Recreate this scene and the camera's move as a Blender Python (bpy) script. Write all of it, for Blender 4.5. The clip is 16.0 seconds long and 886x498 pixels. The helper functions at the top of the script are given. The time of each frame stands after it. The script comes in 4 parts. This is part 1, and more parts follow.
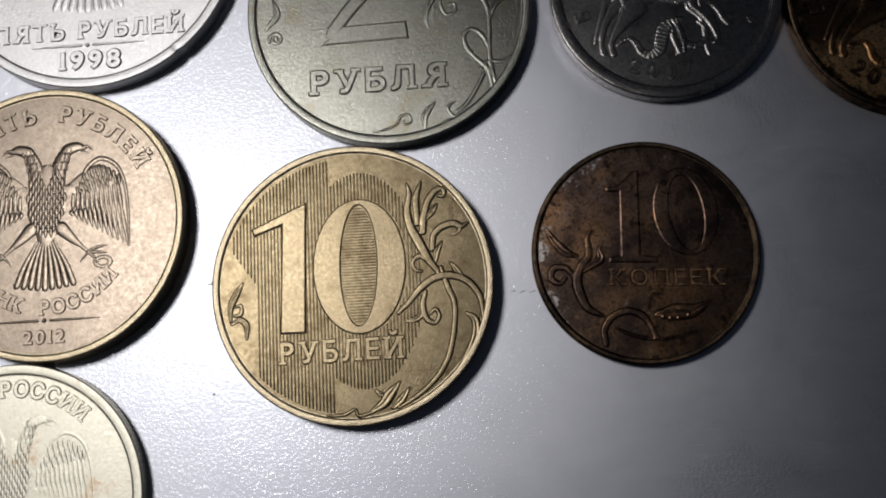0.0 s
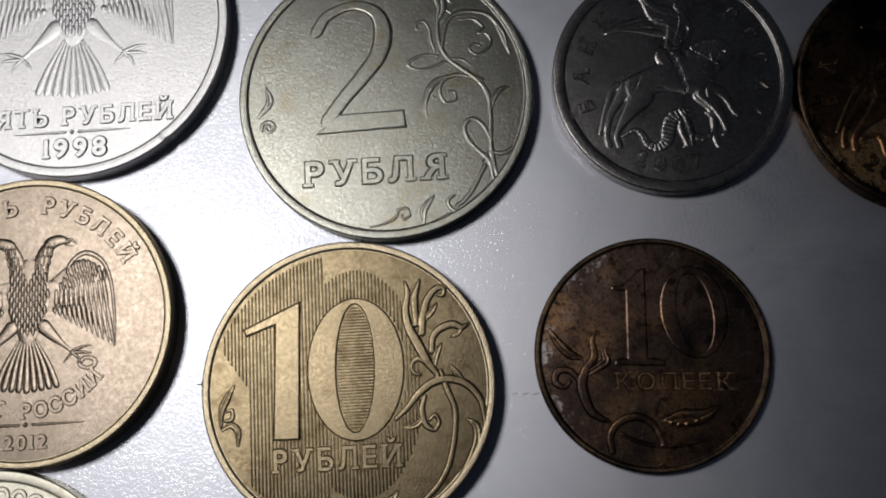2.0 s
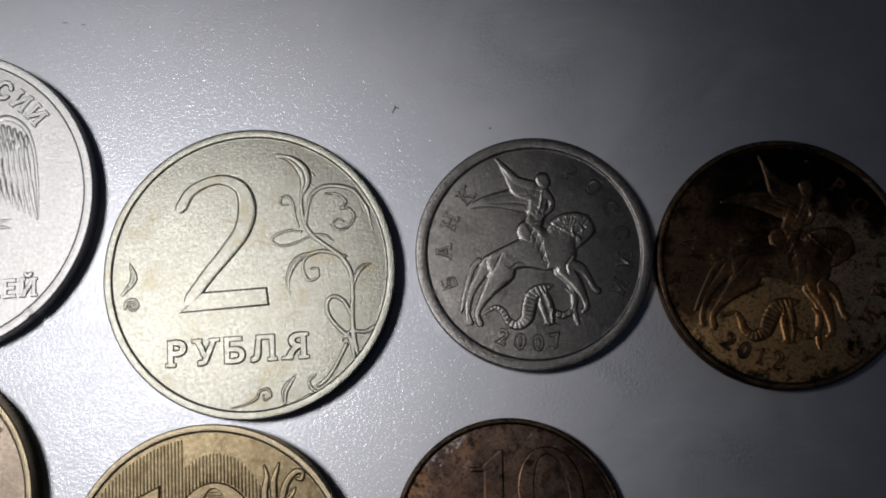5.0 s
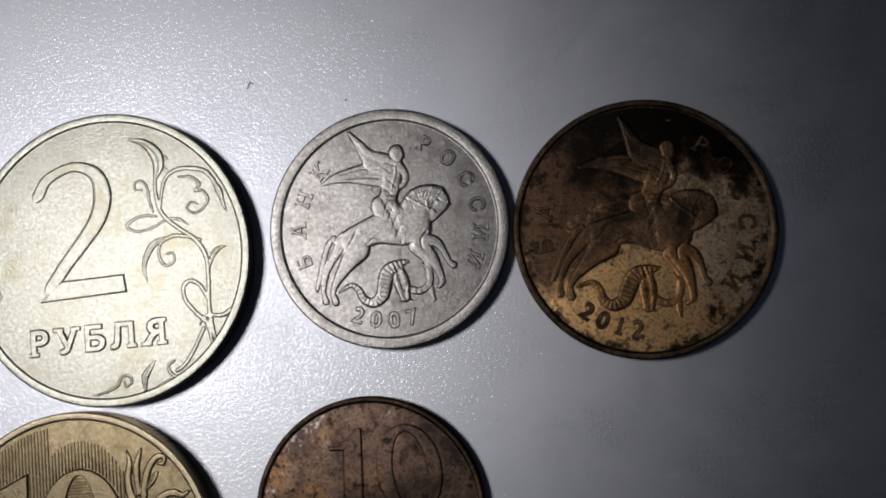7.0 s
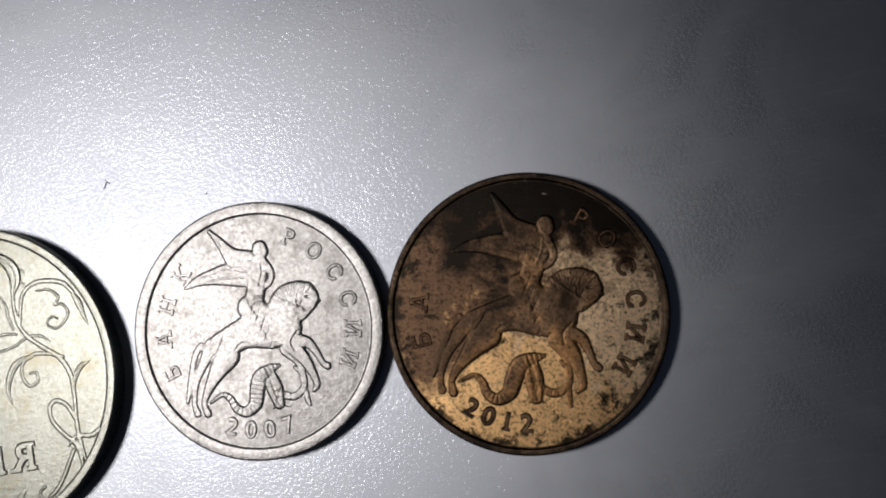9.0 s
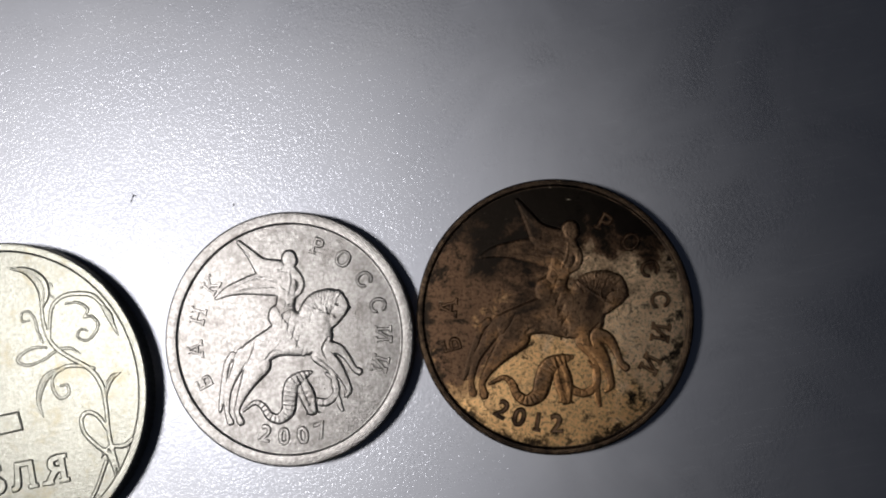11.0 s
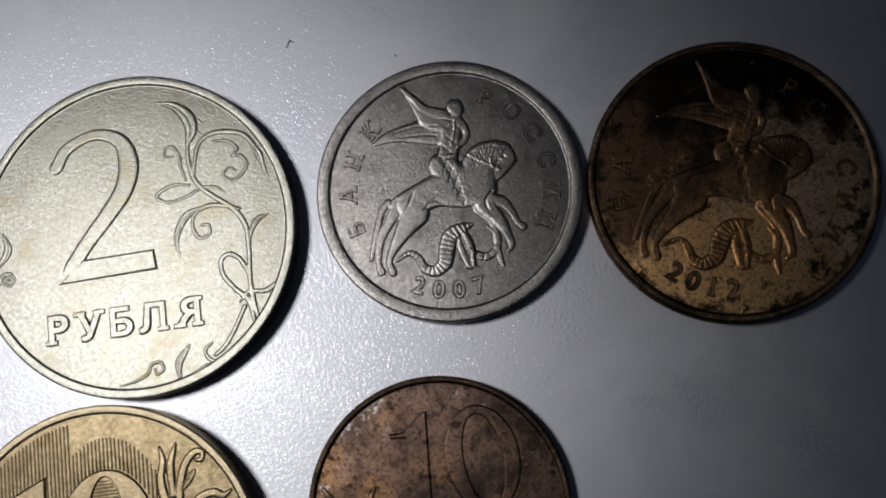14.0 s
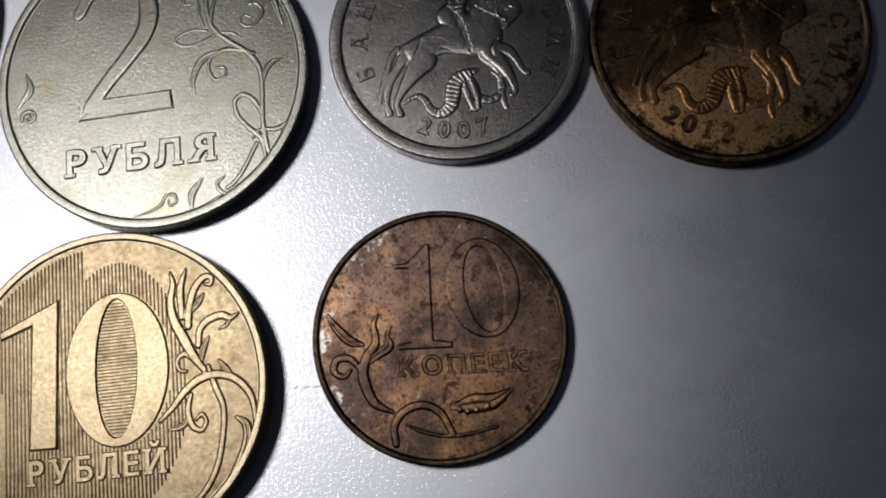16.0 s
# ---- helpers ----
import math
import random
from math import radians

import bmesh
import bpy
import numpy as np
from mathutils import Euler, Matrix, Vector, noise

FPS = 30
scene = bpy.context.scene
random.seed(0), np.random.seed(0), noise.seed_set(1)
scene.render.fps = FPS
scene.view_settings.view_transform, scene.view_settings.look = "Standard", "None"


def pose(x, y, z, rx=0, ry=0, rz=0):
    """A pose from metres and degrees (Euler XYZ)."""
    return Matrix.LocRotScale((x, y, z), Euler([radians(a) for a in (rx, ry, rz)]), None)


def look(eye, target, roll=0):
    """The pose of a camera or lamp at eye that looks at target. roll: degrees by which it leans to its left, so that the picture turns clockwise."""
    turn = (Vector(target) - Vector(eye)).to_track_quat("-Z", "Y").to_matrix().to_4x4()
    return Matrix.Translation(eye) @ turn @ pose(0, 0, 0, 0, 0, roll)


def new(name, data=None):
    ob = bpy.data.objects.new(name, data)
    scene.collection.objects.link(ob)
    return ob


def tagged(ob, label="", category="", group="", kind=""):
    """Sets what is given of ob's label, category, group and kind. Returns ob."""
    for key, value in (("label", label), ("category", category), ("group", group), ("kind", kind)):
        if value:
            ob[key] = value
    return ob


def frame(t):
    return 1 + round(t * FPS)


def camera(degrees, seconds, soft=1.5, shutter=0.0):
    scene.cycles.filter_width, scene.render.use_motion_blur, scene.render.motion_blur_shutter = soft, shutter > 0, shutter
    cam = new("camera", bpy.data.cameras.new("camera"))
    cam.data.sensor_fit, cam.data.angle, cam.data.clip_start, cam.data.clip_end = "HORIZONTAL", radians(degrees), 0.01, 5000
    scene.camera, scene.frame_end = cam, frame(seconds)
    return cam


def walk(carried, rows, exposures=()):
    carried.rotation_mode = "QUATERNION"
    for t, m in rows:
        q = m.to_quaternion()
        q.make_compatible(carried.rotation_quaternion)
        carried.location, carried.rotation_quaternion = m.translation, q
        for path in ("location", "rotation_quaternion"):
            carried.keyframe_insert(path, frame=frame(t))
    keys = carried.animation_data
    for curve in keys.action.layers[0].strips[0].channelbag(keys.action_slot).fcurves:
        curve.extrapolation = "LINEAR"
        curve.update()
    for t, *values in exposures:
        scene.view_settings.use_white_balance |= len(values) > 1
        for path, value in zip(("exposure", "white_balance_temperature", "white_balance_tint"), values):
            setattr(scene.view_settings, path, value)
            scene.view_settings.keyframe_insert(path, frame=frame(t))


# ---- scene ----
MM = 0.001
cam = camera(48.00, 16.0, soft=2.0)
# seconds, place in millimetres, turn in degrees
VIEWS = (
    (0, 6.95, -34.19, 76.84, 10.41, 3.31, -3.10),
    (0.5, 6.87, -32.48, 75.77, 10.88, 3.31, -3.12),
    (1, 7.10, -30.68, 75.12, 10.62, 2.95, -3.08),
    (1.5, 6.40, -28.98, 75.50, 10.72, 2.62, -3.08),
    (2, 6.19, -26.40, 75.39, 10.56, 2.45, -3.14),
    (2.5, 6.51, -24.32, 76.02, 10.37, 2.46, -3.06),
    (3, 7.00, -20.88, 76.69, 9.92, 2.42, -3.02),
    (3.5, 7.50, -19.02, 77.47, 10.71, 2.18, -3.07),
    (4, 10.31, -15.02, 77.67, 10.82, 2.45, -3.10),
    (4.5, 13.15, -13.56, 77.08, 10.87, 2.40, -3.24),
    (5, 17.13, -13.22, 77.89, 10.25, 2.08, -3.64),
    (5.2, 19.01, -12.82, 76.87, 10.02, 2.56, -4.01),
    (6.35, 28.29, -11.04, 76.42, 7.29, 4.72, -5.10),
    (7.5, 35.17, -7.85, 75.57, 4.56, 6.88, -6.19),
    (8, 36.82, -4.96, 74.54, 4.24, 8.38, -6.87),
    (8.5, 40.87, -4.16, 71.92, 4.23, 8.53, -8.28),
    (8.7, 43.16, -3.40, 70.78, 3.67, 8.31, -9.12),
    (9.75, 46.52, -2.45, 69.78, 3.71, 7.96, -11.29),
    (10.8, 43.27, -2.49, 71.99, 3.75, 7.02, -11.65),
    (11, 41.09, -2.67, 72.30, 4.32, 6.16, -11.23),
    (11.5, 35.66, -6.14, 69.29, 5.65, 5.54, -10.23),
    (12, 30.76, -8.40, 68.87, 6.77, 5.08, -9.23),
    (12.5, 28.04, -10.54, 69.89, 8.17, 5.15, -8.32),
    (13, 27.00, -10.61, 69.26, 8.83, 4.65, -7.89),
    (13.5, 26.54, -11.87, 68.38, 9.01, 4.51, -7.59),
    (14, 25.03, -16.37, 68.13, 9.89, 4.49, -7.37),
    (14.5, 24.92, -20.53, 67.66, 10.37, 4.56, -7.12),
    (15, 24.09, -24.38, 67.36, 11.19, 4.54, -6.63),
    (15.5, 24.03, -27.02, 67.11, 11.54, 4.49, -6.29),
    (16, 23.36, -30.06, 67.91, 12.04, 4.43, -5.98),
)
walk(cam, [(t, pose(x * MM, y * MM, z * MM, a, b, c)) for t, x, y, z, a, b, c in VIEWS],
     exposures=[(0.0, -0.1), (1.5, -0.15), (3.5, -0.28), (5.0, -0.42), (7.5, -0.25), (11.0, -0.1), (12.5, -0.3), (14.5, -0.3), (16.0, 0.05)])

# ---- world and light ----
world = bpy.data.worlds.new("dim_room")
world.use_nodes = True
scene.world = world
back = world.node_tree.nodes["Background"]
back.inputs["Color"].default_value = (0.55, 0.68, 1.0, 1)
back.inputs["Strength"].default_value = 0.019

lamp = bpy.data.lights.new("lamp", "AREA")
lamp.shape, lamp.size, lamp.energy, lamp.color = "DISK", 0.043, 0.168, (1.0, 0.98, 0.965)
new("lamp", lamp).matrix_world = look((-0.075, 0.020, 0.209), (0.005, -0.008, 0.0))


# ---- materials ----
def graph(name):
    m = bpy.data.materials.new(name)
    m.use_nodes = True
    nt = m.node_tree
    return m, nt, nt.nodes["Principled BSDF"]


def link(nt, a, b):
    nt.links.new(a, b)


def coords(nt):
    """Object coordinates in millimetres."""
    tc = nt.nodes.new("ShaderNodeTexCoord")
    mp = nt.nodes.new("ShaderNodeMapping")
    mp.inputs["Scale"].default_value = (1000, 1000, 1000)
    link(nt, tc.outputs["Object"], mp.inputs["Vector"])
    return mp.outputs["Vector"]


def noise_tex(nt, vec, scale, detail=4.0, rough=0.55, distort=0.0):
    n = nt.nodes.new("ShaderNodeTexNoise")
    n.inputs["Scale"].default_value = scale
    n.inputs["Detail"].default_value = detail
    n.inputs["Roughness"].default_value = rough
    n.inputs["Distortion"].default_value = distort
    link(nt, vec, n.inputs["Vector"])
    return n.outputs["Fac"]


def ramp(nt, fac, stops):
    r = nt.nodes.new("ShaderNodeValToRGB")
    els = r.color_ramp.elements
    while len(els) < len(stops):
        els.new(0.5)
    for e, (p, c) in zip(els, stops):
        e.position = p
        e.color = (*c, 1) if isinstance(c, tuple) else (c, c, c, 1)
    link(nt, fac, r.inputs["Fac"])
    return r.outputs["Color"]


def mix(nt, fac, a, b, mode="MIX"):
    n = nt.nodes.new("ShaderNodeMix")
    n.data_type, n.blend_type = "RGBA", mode
    for sock, v in ((n.inputs[0], fac), (n.inputs[6], a), (n.inputs[7], b)):
        if isinstance(v, (int, float)):
            sock.default_value = v
        elif isinstance(v, tuple):
            sock.default_value = (*v, 1)
        else:
            link(nt, v, sock)
    return n.outputs[2]


def bump(nt, height, strength, dist, normal=None):
    b = nt.nodes.new("ShaderNodeBump")
    b.inputs["Strength"].default_value = strength
    b.inputs["Distance"].default_value = dist
    link(nt, height, b.inputs["Height"])
    if normal:
        link(nt, normal, b.inputs["Normal"])
    return b.outputs["Normal"]


def scratches(nt, vec, angle, scale, width):
    """Thin long lines: a stretched noise cut near its middle value."""
    mp = nt.nodes.new("ShaderNodeMapping")
    mp.inputs["Rotation"].default_value = (0, 0, angle)
    mp.inputs["Scale"].default_value = (scale * 0.06, scale, scale)
    link(nt, vec, mp.inputs["Vector"])
    n = noise_tex(nt, mp.outputs["Vector"], 1.0, 3.0, 0.6)
    return ramp(nt, n, [(0.5 - width, 0.0), (0.5, 1.0), (0.5 + width, 0.0)])


def metal_out(nt, p, col, rough, nrm, shine):
    """A metal's tight lustre over a little matt oxide; shine: share of the lustre."""
    lustre = nt.nodes.new("ShaderNodeBsdfGlossy")
    lustre.distribution = "BECKMANN"
    matt = nt.nodes.new("ShaderNodeBsdfDiffuse")
    both = nt.nodes.new("ShaderNodeMixShader")
    if isinstance(shine, float):
        both.inputs["Fac"].default_value = shine
    else:
        link(nt, shine, both.inputs["Fac"])
    link(nt, rough, lustre.inputs["Roughness"])
    link(nt, matt.outputs[0], both.inputs[1])
    link(nt, lustre.outputs[0], both.inputs[2])
    for n in (lustre, matt):
        link(nt, col, n.inputs["Color"])
        link(nt, nrm, n.inputs["Normal"])
    nt.nodes.remove(p)
    link(nt, both.outputs[0], nt.nodes["Material Output"].inputs["Surface"])


def coin_metal(name, light, dark, stain, rough=(0.33, 0.41), patch=(0.6, 0.75), shine=0.97, grain=0.5, patch_scale=0.6):
    """Worn coin metal: two tones of the alloy, stains in patches, a fine matt grain and hairline scratches."""
    m, nt, p = graph(name)
    v = coords(nt)
    wide = noise_tex(nt, v, 0.35, 6.0, 0.65, 0.2)
    fine = noise_tex(nt, v, 3.6, 7.0, 0.75)
    spots = noise_tex(nt, v, patch_scale, 9.0, 0.72, 0.3)
    tone = mix(nt, ramp(nt, wide, [(0.35, 0.0), (0.65, 0.6)]), light, dark)
    tone = mix(nt, ramp(nt, fine, [(0.36, 0.0), (0.62, 1.0)]), tone, dark)
    mask = ramp(nt, spots, [(patch[0], 0.0), (patch[1], 0.85)])
    col = mix(nt, mask, tone, stain)
    r = ramp(nt, fine, [(0.3, rough[0]), (0.7, rough[1])])
    g = mix(nt, 0.45, noise_tex(nt, v, 4.4, 4.0, 0.65), noise_tex(nt, v, 10.0, 3.0, 0.65))
    nrm = bump(nt, g, grain, 0.00009)
    metal_out(nt, p, col, r, nrm, shine)
    return m


def sums(nt, op, a, b, c=None):
    n = nt.nodes.new("ShaderNodeMath")
    n.operation = op
    for sock, val in zip(n.inputs, (a, b, c)):
        if isinstance(val, (int, float)):
            sock.default_value = val
        elif val is not None:
            link(nt, val, sock)
    return n.outputs[0]


def corroded_metal(name, bright, mid, oxide, pale, bare=0.0, crust_at=0.33, rough=(0.35, 0.44), black=(0.5, 0.62), R=9.75, eaten=0.3, warm=None, golden=0.0, crusted=0.0, pits=0.6):
    """Copper plating gone brown and black, with bare patches, pale crusts and a margin eaten by corrosion."""
    m, nt, p = graph(name)
    v = coords(nt)
    a = noise_tex(nt, v, 0.22, 9.0, 0.70, 0.3)
    b = noise_tex(nt, v, 0.8, 9.0, 0.76, 0.3)
    c = noise_tex(nt, v, 4.2, 7.0, 0.78)
    d = noise_tex(nt, v, 0.4, 6.0, 0.6, 0.2)
    xyz = nt.nodes.new("ShaderNodeSeparateXYZ")
    link(nt, v, xyz.inputs[0])
    x, y = xyz.outputs["X"], xyz.outputs["Y"]
    r = sums(nt, "DIVIDE", sums(nt, "SQRT", sums(nt, "MULTIPLY_ADD", x, x, sums(nt, "MULTIPLY", y, y)), 0.0), R)
    margin = sums(nt, "POWER", r, 5.0)
    if bare:
        a = sums(nt, "MULTIPLY_ADD", sums(nt, "MULTIPLY_ADD", x, -0.6, y), -bare, a)
    col = ramp(nt, a, [(0.36, oxide), (0.44, mid), (0.56, bright), (0.9, bright)])
    if golden:
        d = sums(nt, "MULTIPLY_ADD", sums(nt, "MULTIPLY_ADD", y, 1.1, x), -golden, d)
    if warm:
        col = mix(nt, ramp(nt, d, [(0.45, 0.0), (0.6, 0.8)]), col, mix(nt, ramp(nt, a, [(0.42, 0.0), (0.6, 1.0)]), mid, warm))
    col = mix(nt, ramp(nt, b, [(black[0], 0.0), (black[1], 0.95)]), col, oxide)
    col = mix(nt, ramp(nt, sums(nt, "MULTIPLY_ADD", margin, eaten, b), [(0.66, 0.0), (0.74, 0.95)]), col, oxide)
    low = sums(nt, "MULTIPLY_ADD", margin, -0.06, b)
    if crusted:   # more pale crust along the left and upper-left margin
        side = sums(nt, "MULTIPLY", sums(nt, "MULTIPLY_ADD", y, 0.5, sums(nt, "MULTIPLY", x, -1.0)), margin)
        low = sums(nt, "MULTIPLY_ADD", sums(nt, "MAXIMUM", side, 0.0), -crusted, low)
    crust = ramp(nt, low, [(crust_at - 0.06, 1.0), (crust_at, 0.0)])
    col = mix(nt, crust, col, pale)
    col = mix(nt, ramp(nt, c, [(0.50, 0.0), (0.62, 0.9)]), col, oxide)
    rr = ramp(nt, c, [(0.3, rough[0]), (0.7, rough[1])])
    nrm = bump(nt, noise_tex(nt, v, 5.0, 6.0, 0.75), 0.5 * pits + 0.12, 0.00006)
    nrm = bump(nt, b, pits, 0.0001, nrm)
    metal_out(nt, p, col, rr, nrm, ramp(nt, b, [(0.28, 0.82), (0.4, 0.99)]))
    return m


def table_material():
    """Smooth light grey laminate with a satin lustre, faint smears and tiny scratches."""
    m, nt, p = graph("satin_laminate")
    v = coords(nt)
    big = noise_tex(nt, v, 0.035, 5.0, 0.6, 0.6)
    smear = noise_tex(nt, v, 0.10, 7.0, 0.62, 0.8)
    fine = noise_tex(nt, v, 3.6, 4.0, 0.7)
    col = mix(nt, ramp(nt, big, [(0.35, 0.0), (0.65, 1.0)]), (0.635, 0.65, 0.725), (0.685, 0.695, 0.755))
    grain = mix(nt, ramp(nt, smear, [(0.50, 0.0), (0.62, 1.0)]), (0.5, 0.5, 0.5), fine)
    nrm = bump(nt, grain, 0.22, 0.00005)
    nrm = bump(nt, scratches(nt, v, 0.9, 0.9, 0.003), 0.10, 0.00002, nrm)
    sheen = nt.nodes.new("ShaderNodeBsdfGlossy")
    sheen.distribution = "BECKMANN"
    # a thin gloss coat over a pebbled surface that sparkles where it mirrors the lamp
    pebble = noise_tex(nt, v, 3.8, 2.0, 0.6)
    coat = bump(nt, pebble, 0.6, 0.00008)
    flake = ramp(nt, smear, [(0.40, 0.08), (0.58, 0.13)])
    dull = ramp(nt, smear, [(0.36, 0.48), (0.56, 0.47), (0.7, 0.455)])
    link(nt, dull, sheen.inputs["Roughness"])
    glint = nt.nodes.new("ShaderNodeBsdfGlossy")
    glint.distribution = "BECKMANN"
    glint.inputs["Roughness"].default_value = 0.185
    flaked = nt.nodes.new("ShaderNodeMixShader")
    link(nt, flake, flaked.inputs["Fac"])
    link(nt, sheen.outputs[0], flaked.inputs[1])
    link(nt, glint.outputs[0], flaked.inputs[2])
    matt = nt.nodes.new("ShaderNodeBsdfDiffuse")
    both = nt.nodes.new("ShaderNodeMixShader")
    both.inputs["Fac"].default_value = 0.93
    link(nt, matt.outputs[0], both.inputs[1])
    link(nt, flaked.outputs[0], both.inputs[2])
    for n, facing in ((sheen, nrm), (glint, coat), (matt, nrm)):
        link(nt, col, n.inputs["Color"])
        link(nt, facing, n.inputs["Normal"])
    nt.nodes.remove(p)
    link(nt, both.outputs[0], nt.nodes["Material Output"].inputs["Surface"])
    return m


def dust_or_glint(name, colour):
    m, nt, p = graph(name)
    v = coords(nt)
    col = mix(nt, noise_tex(nt, v, 6.0), colour, tuple(c * 0.6 for c in colour))
    link(nt, col, p.inputs["Base Color"])
    p.inputs["Roughness"].default_value = 0.9
    return m


LAMINATE = table_material()
NICKEL = coin_metal("worn_nickel_silver", (0.465, 0.46, 0.408), (0.286, 0.282, 0.245), (0.30, 0.25, 0.14), patch=(0.56, 0.74), patch_scale=0.35, rough=(0.29, 0.37), grain=0.36)
BRIGHT_NICKEL = coin_metal("bright_nickel_silver", (0.86, 0.85, 0.85), (0.68, 0.67, 0.67), (0.48, 0.44, 0.40), patch=(0.68, 0.82), rough=(0.40, 0.48), grain=0.4)
GREY_NICKEL = coin_metal("greyed_nickel_silver", (0.58, 0.555, 0.54), (0.25, 0.235, 0.225), (0.13, 0.115, 0.105), patch=(0.53, 0.70), rough=(0.29, 0.37), grain=0.36)
BRASS = coin_metal("worn_brass", (0.33, 0.262, 0.16), (0.17, 0.133, 0.08), (0.085, 0.055, 0.025), patch=(0.50, 0.70), rough=(0.31, 0.39), grain=0.24)
DULL_BRASS = coin_metal("browned_brass", (0.40, 0.335, 0.27), (0.23, 0.185, 0.145), (0.16, 0.12, 0.08), patch=(0.6, 0.78), rough=(0.32, 0.40), grain=0.24)
BRASS_RIM = coin_metal("polished_brass_rim", (0.60, 0.51, 0.36), (0.44, 0.36, 0.24), (0.26, 0.18, 0.09), (0.32, 0.4))
STAINED_NICKEL = coin_metal("stained_nickel_silver", (0.92, 0.885, 0.76), (0.78, 0.74, 0.61), (0.60, 0.38, 0.22), patch=(0.58, 0.70), patch_scale=0.28, rough=(0.42, 0.5), grain=0.25, shine=0.9)
BRASS_HIGH = coin_metal("brass_worn_bright", (0.35, 0.28, 0.175), (0.20, 0.158, 0.098), (0.10, 0.068, 0.03), patch=(0.54, 0.74), rough=(0.30, 0.38), grain=0.24)
BRONZE = corroded_metal("corroded_bronze", (0.18, 0.114, 0.084), (0.078, 0.051, 0.041), (0.024, 0.018, 0.017), (0.42, 0.395, 0.38), crust_at=0.365, R=8.7, eaten=0.16, warm=(0.29, 0.16, 0.078), golden=0.03, crusted=0.013, rough=(0.29, 0.38), pits=0.32, black=(0.53, 0.62))
COPPER = corroded_metal("tarnished_copper", (0.95, 0.67, 0.41), (0.15, 0.086, 0.05), (0.018, 0.014, 0.011), (0.42, 0.35, 0.26), bare=0.036, black=(0.55, 0.63), warm=(0.90, 0.52, 0.21), golden=0.038, rough=(0.33, 0.42), pits=0.36)
DARK_COPPER = corroded_metal("browned_copper", (0.27, 0.165, 0.095), (0.10, 0.06, 0.036), (0.022, 0.016, 0.012), (0.38, 0.30, 0.20), bare=0.016, black=(0.56, 0.66), warm=(0.40, 0.20, 0.078), golden=0.025, rough=(0.36, 0.46), pits=0.40)
# tarnished rim, coloured darker still for the shadow band round the fifty kopek coin
DARK_RIM = corroded_metal("blackened_shadowed_rim", (0.11, 0.072, 0.045), (0.05, 0.034, 0.024), (0.02, 0.015, 0.012), (0.30, 0.22, 0.15), eaten=0.0)
INK = corroded_metal("dull_copper", (0.20, 0.12, 0.07), (0.12, 0.07, 0.042), (0.03, 0.02, 0.015), (0.25, 0.18, 0.12), eaten=0.0)
DUST = dust_or_glint("grey_dust", (0.10, 0.10, 0.105))
# white colour for the bright glints of scratches in the laminate
SCRATCH_GLINT = dust_or_glint("white_scratch_glint", (0.85, 0.85, 0.84))


# ---- mesh helpers (millimetres) ----
def part(name, verts, faces, material, parent, label="", smooth=True):
    me = bpy.data.meshes.new(name)
    me.from_pydata([(x * MM, y * MM, z * MM) for x, y, z in verts], [], faces)
    me.materials.append(material)
    if smooth:
        me.polygons.foreach_set("use_smooth", [True] * len(me.polygons))
    me.update()
    ob = new(name, me)
    ob.parent = parent
    if label:
        tagged(ob, label)
    return ob


class Shape:
    """Collects the vertices and faces of one mesh."""

    def __init__(self):
        self.v, self.f = [], []

    def add(self, verts, faces):
        n = len(self.v)
        self.v += verts
        self.f += [tuple(i + n for i in f) for f in faces]
        return self


def spline(pts, step):
    """Points along a smooth curve through the given ones (x, y, width)."""
    p = np.array(pts, float)
    if len(p) == 1:
        return p
    p = np.vstack([2 * p[0] - p[1], p, 2 * p[-1] - p[-2]])
    out = []
    for a, b, c, d in zip(p, p[1:], p[2:], p[3:]):
        n = max(2, int(np.hypot(*(c - b)[:2]) / step))
        for t in np.arange(n) / n:
            out.append(0.5 * (2 * b + (c - a) * t + (2 * a - 5 * b + 4 * c - d) * t * t + (3 * b - a - 3 * c + d) * t ** 3))
    out.append(p[-2])
    return np.array(out)


def ridge(shape, pts, z, h, flat=0.0, step=0.16, k=6, mirror=False):
    """A raised stroke with a rounded (flat=0) or flat top, widths along its way, round ends."""
    if mirror:
        pts = [(-x, y, w) for x, y, w in pts]
    c = spline(pts, step)
    w = np.maximum(c[:, 2], 0.05)
    d = np.gradient(c[:, :2], axis=0)
    d /= np.linalg.norm(d, axis=1)[:, None] + 1e-9
    rows = [(c[0, :2] - d[0] * w[0] / 2 * math.cos(a), d[0], w[0] * math.sin(a)) for a in (0.25, 0.8)]
    rows += list(zip(c[:, :2], d, w))
    rows += [(c[-1, :2] + d[-1] * w[-1] / 2 * math.cos(a), d[-1], w[-1] * math.sin(a)) for a in (0.8, 0.25)]
    wmax = max(0.3, float(w.max()))
    if flat:
        prof = [(-0.5, 0.0), (-0.5 + flat, 0.9), (-0.5 + flat * 1.8, 1.0), (0.5 - flat * 1.8, 1.0), (0.5 - flat, 0.9), (0.5, 0.0)]
    else:
        prof = [(o, (1 - abs(2 * o) ** 2.6) ** 0.55) for o in (-0.5 * math.cos(math.pi * i / k) for i in range(k + 1))]
    verts, m = [], len(prof)
    for q, t, ww in rows:
        nx, ny = -t[1], t[0]
        hh = h if flat else h * min(1.0, (ww / wmax) ** 0.5)
        for o, zz in prof:
            verts.append((q[0] - nx * o * ww, q[1] - ny * o * ww, z - 0.03 + (hh + 0.03) * zz))
    faces = []
    for i in range(len(rows) - 1):
        for j in range(m - 1):
            a = i * m + j
            faces.append((a, a + m, a + m + 1, a + 1))
    return shape.add(verts, faces)


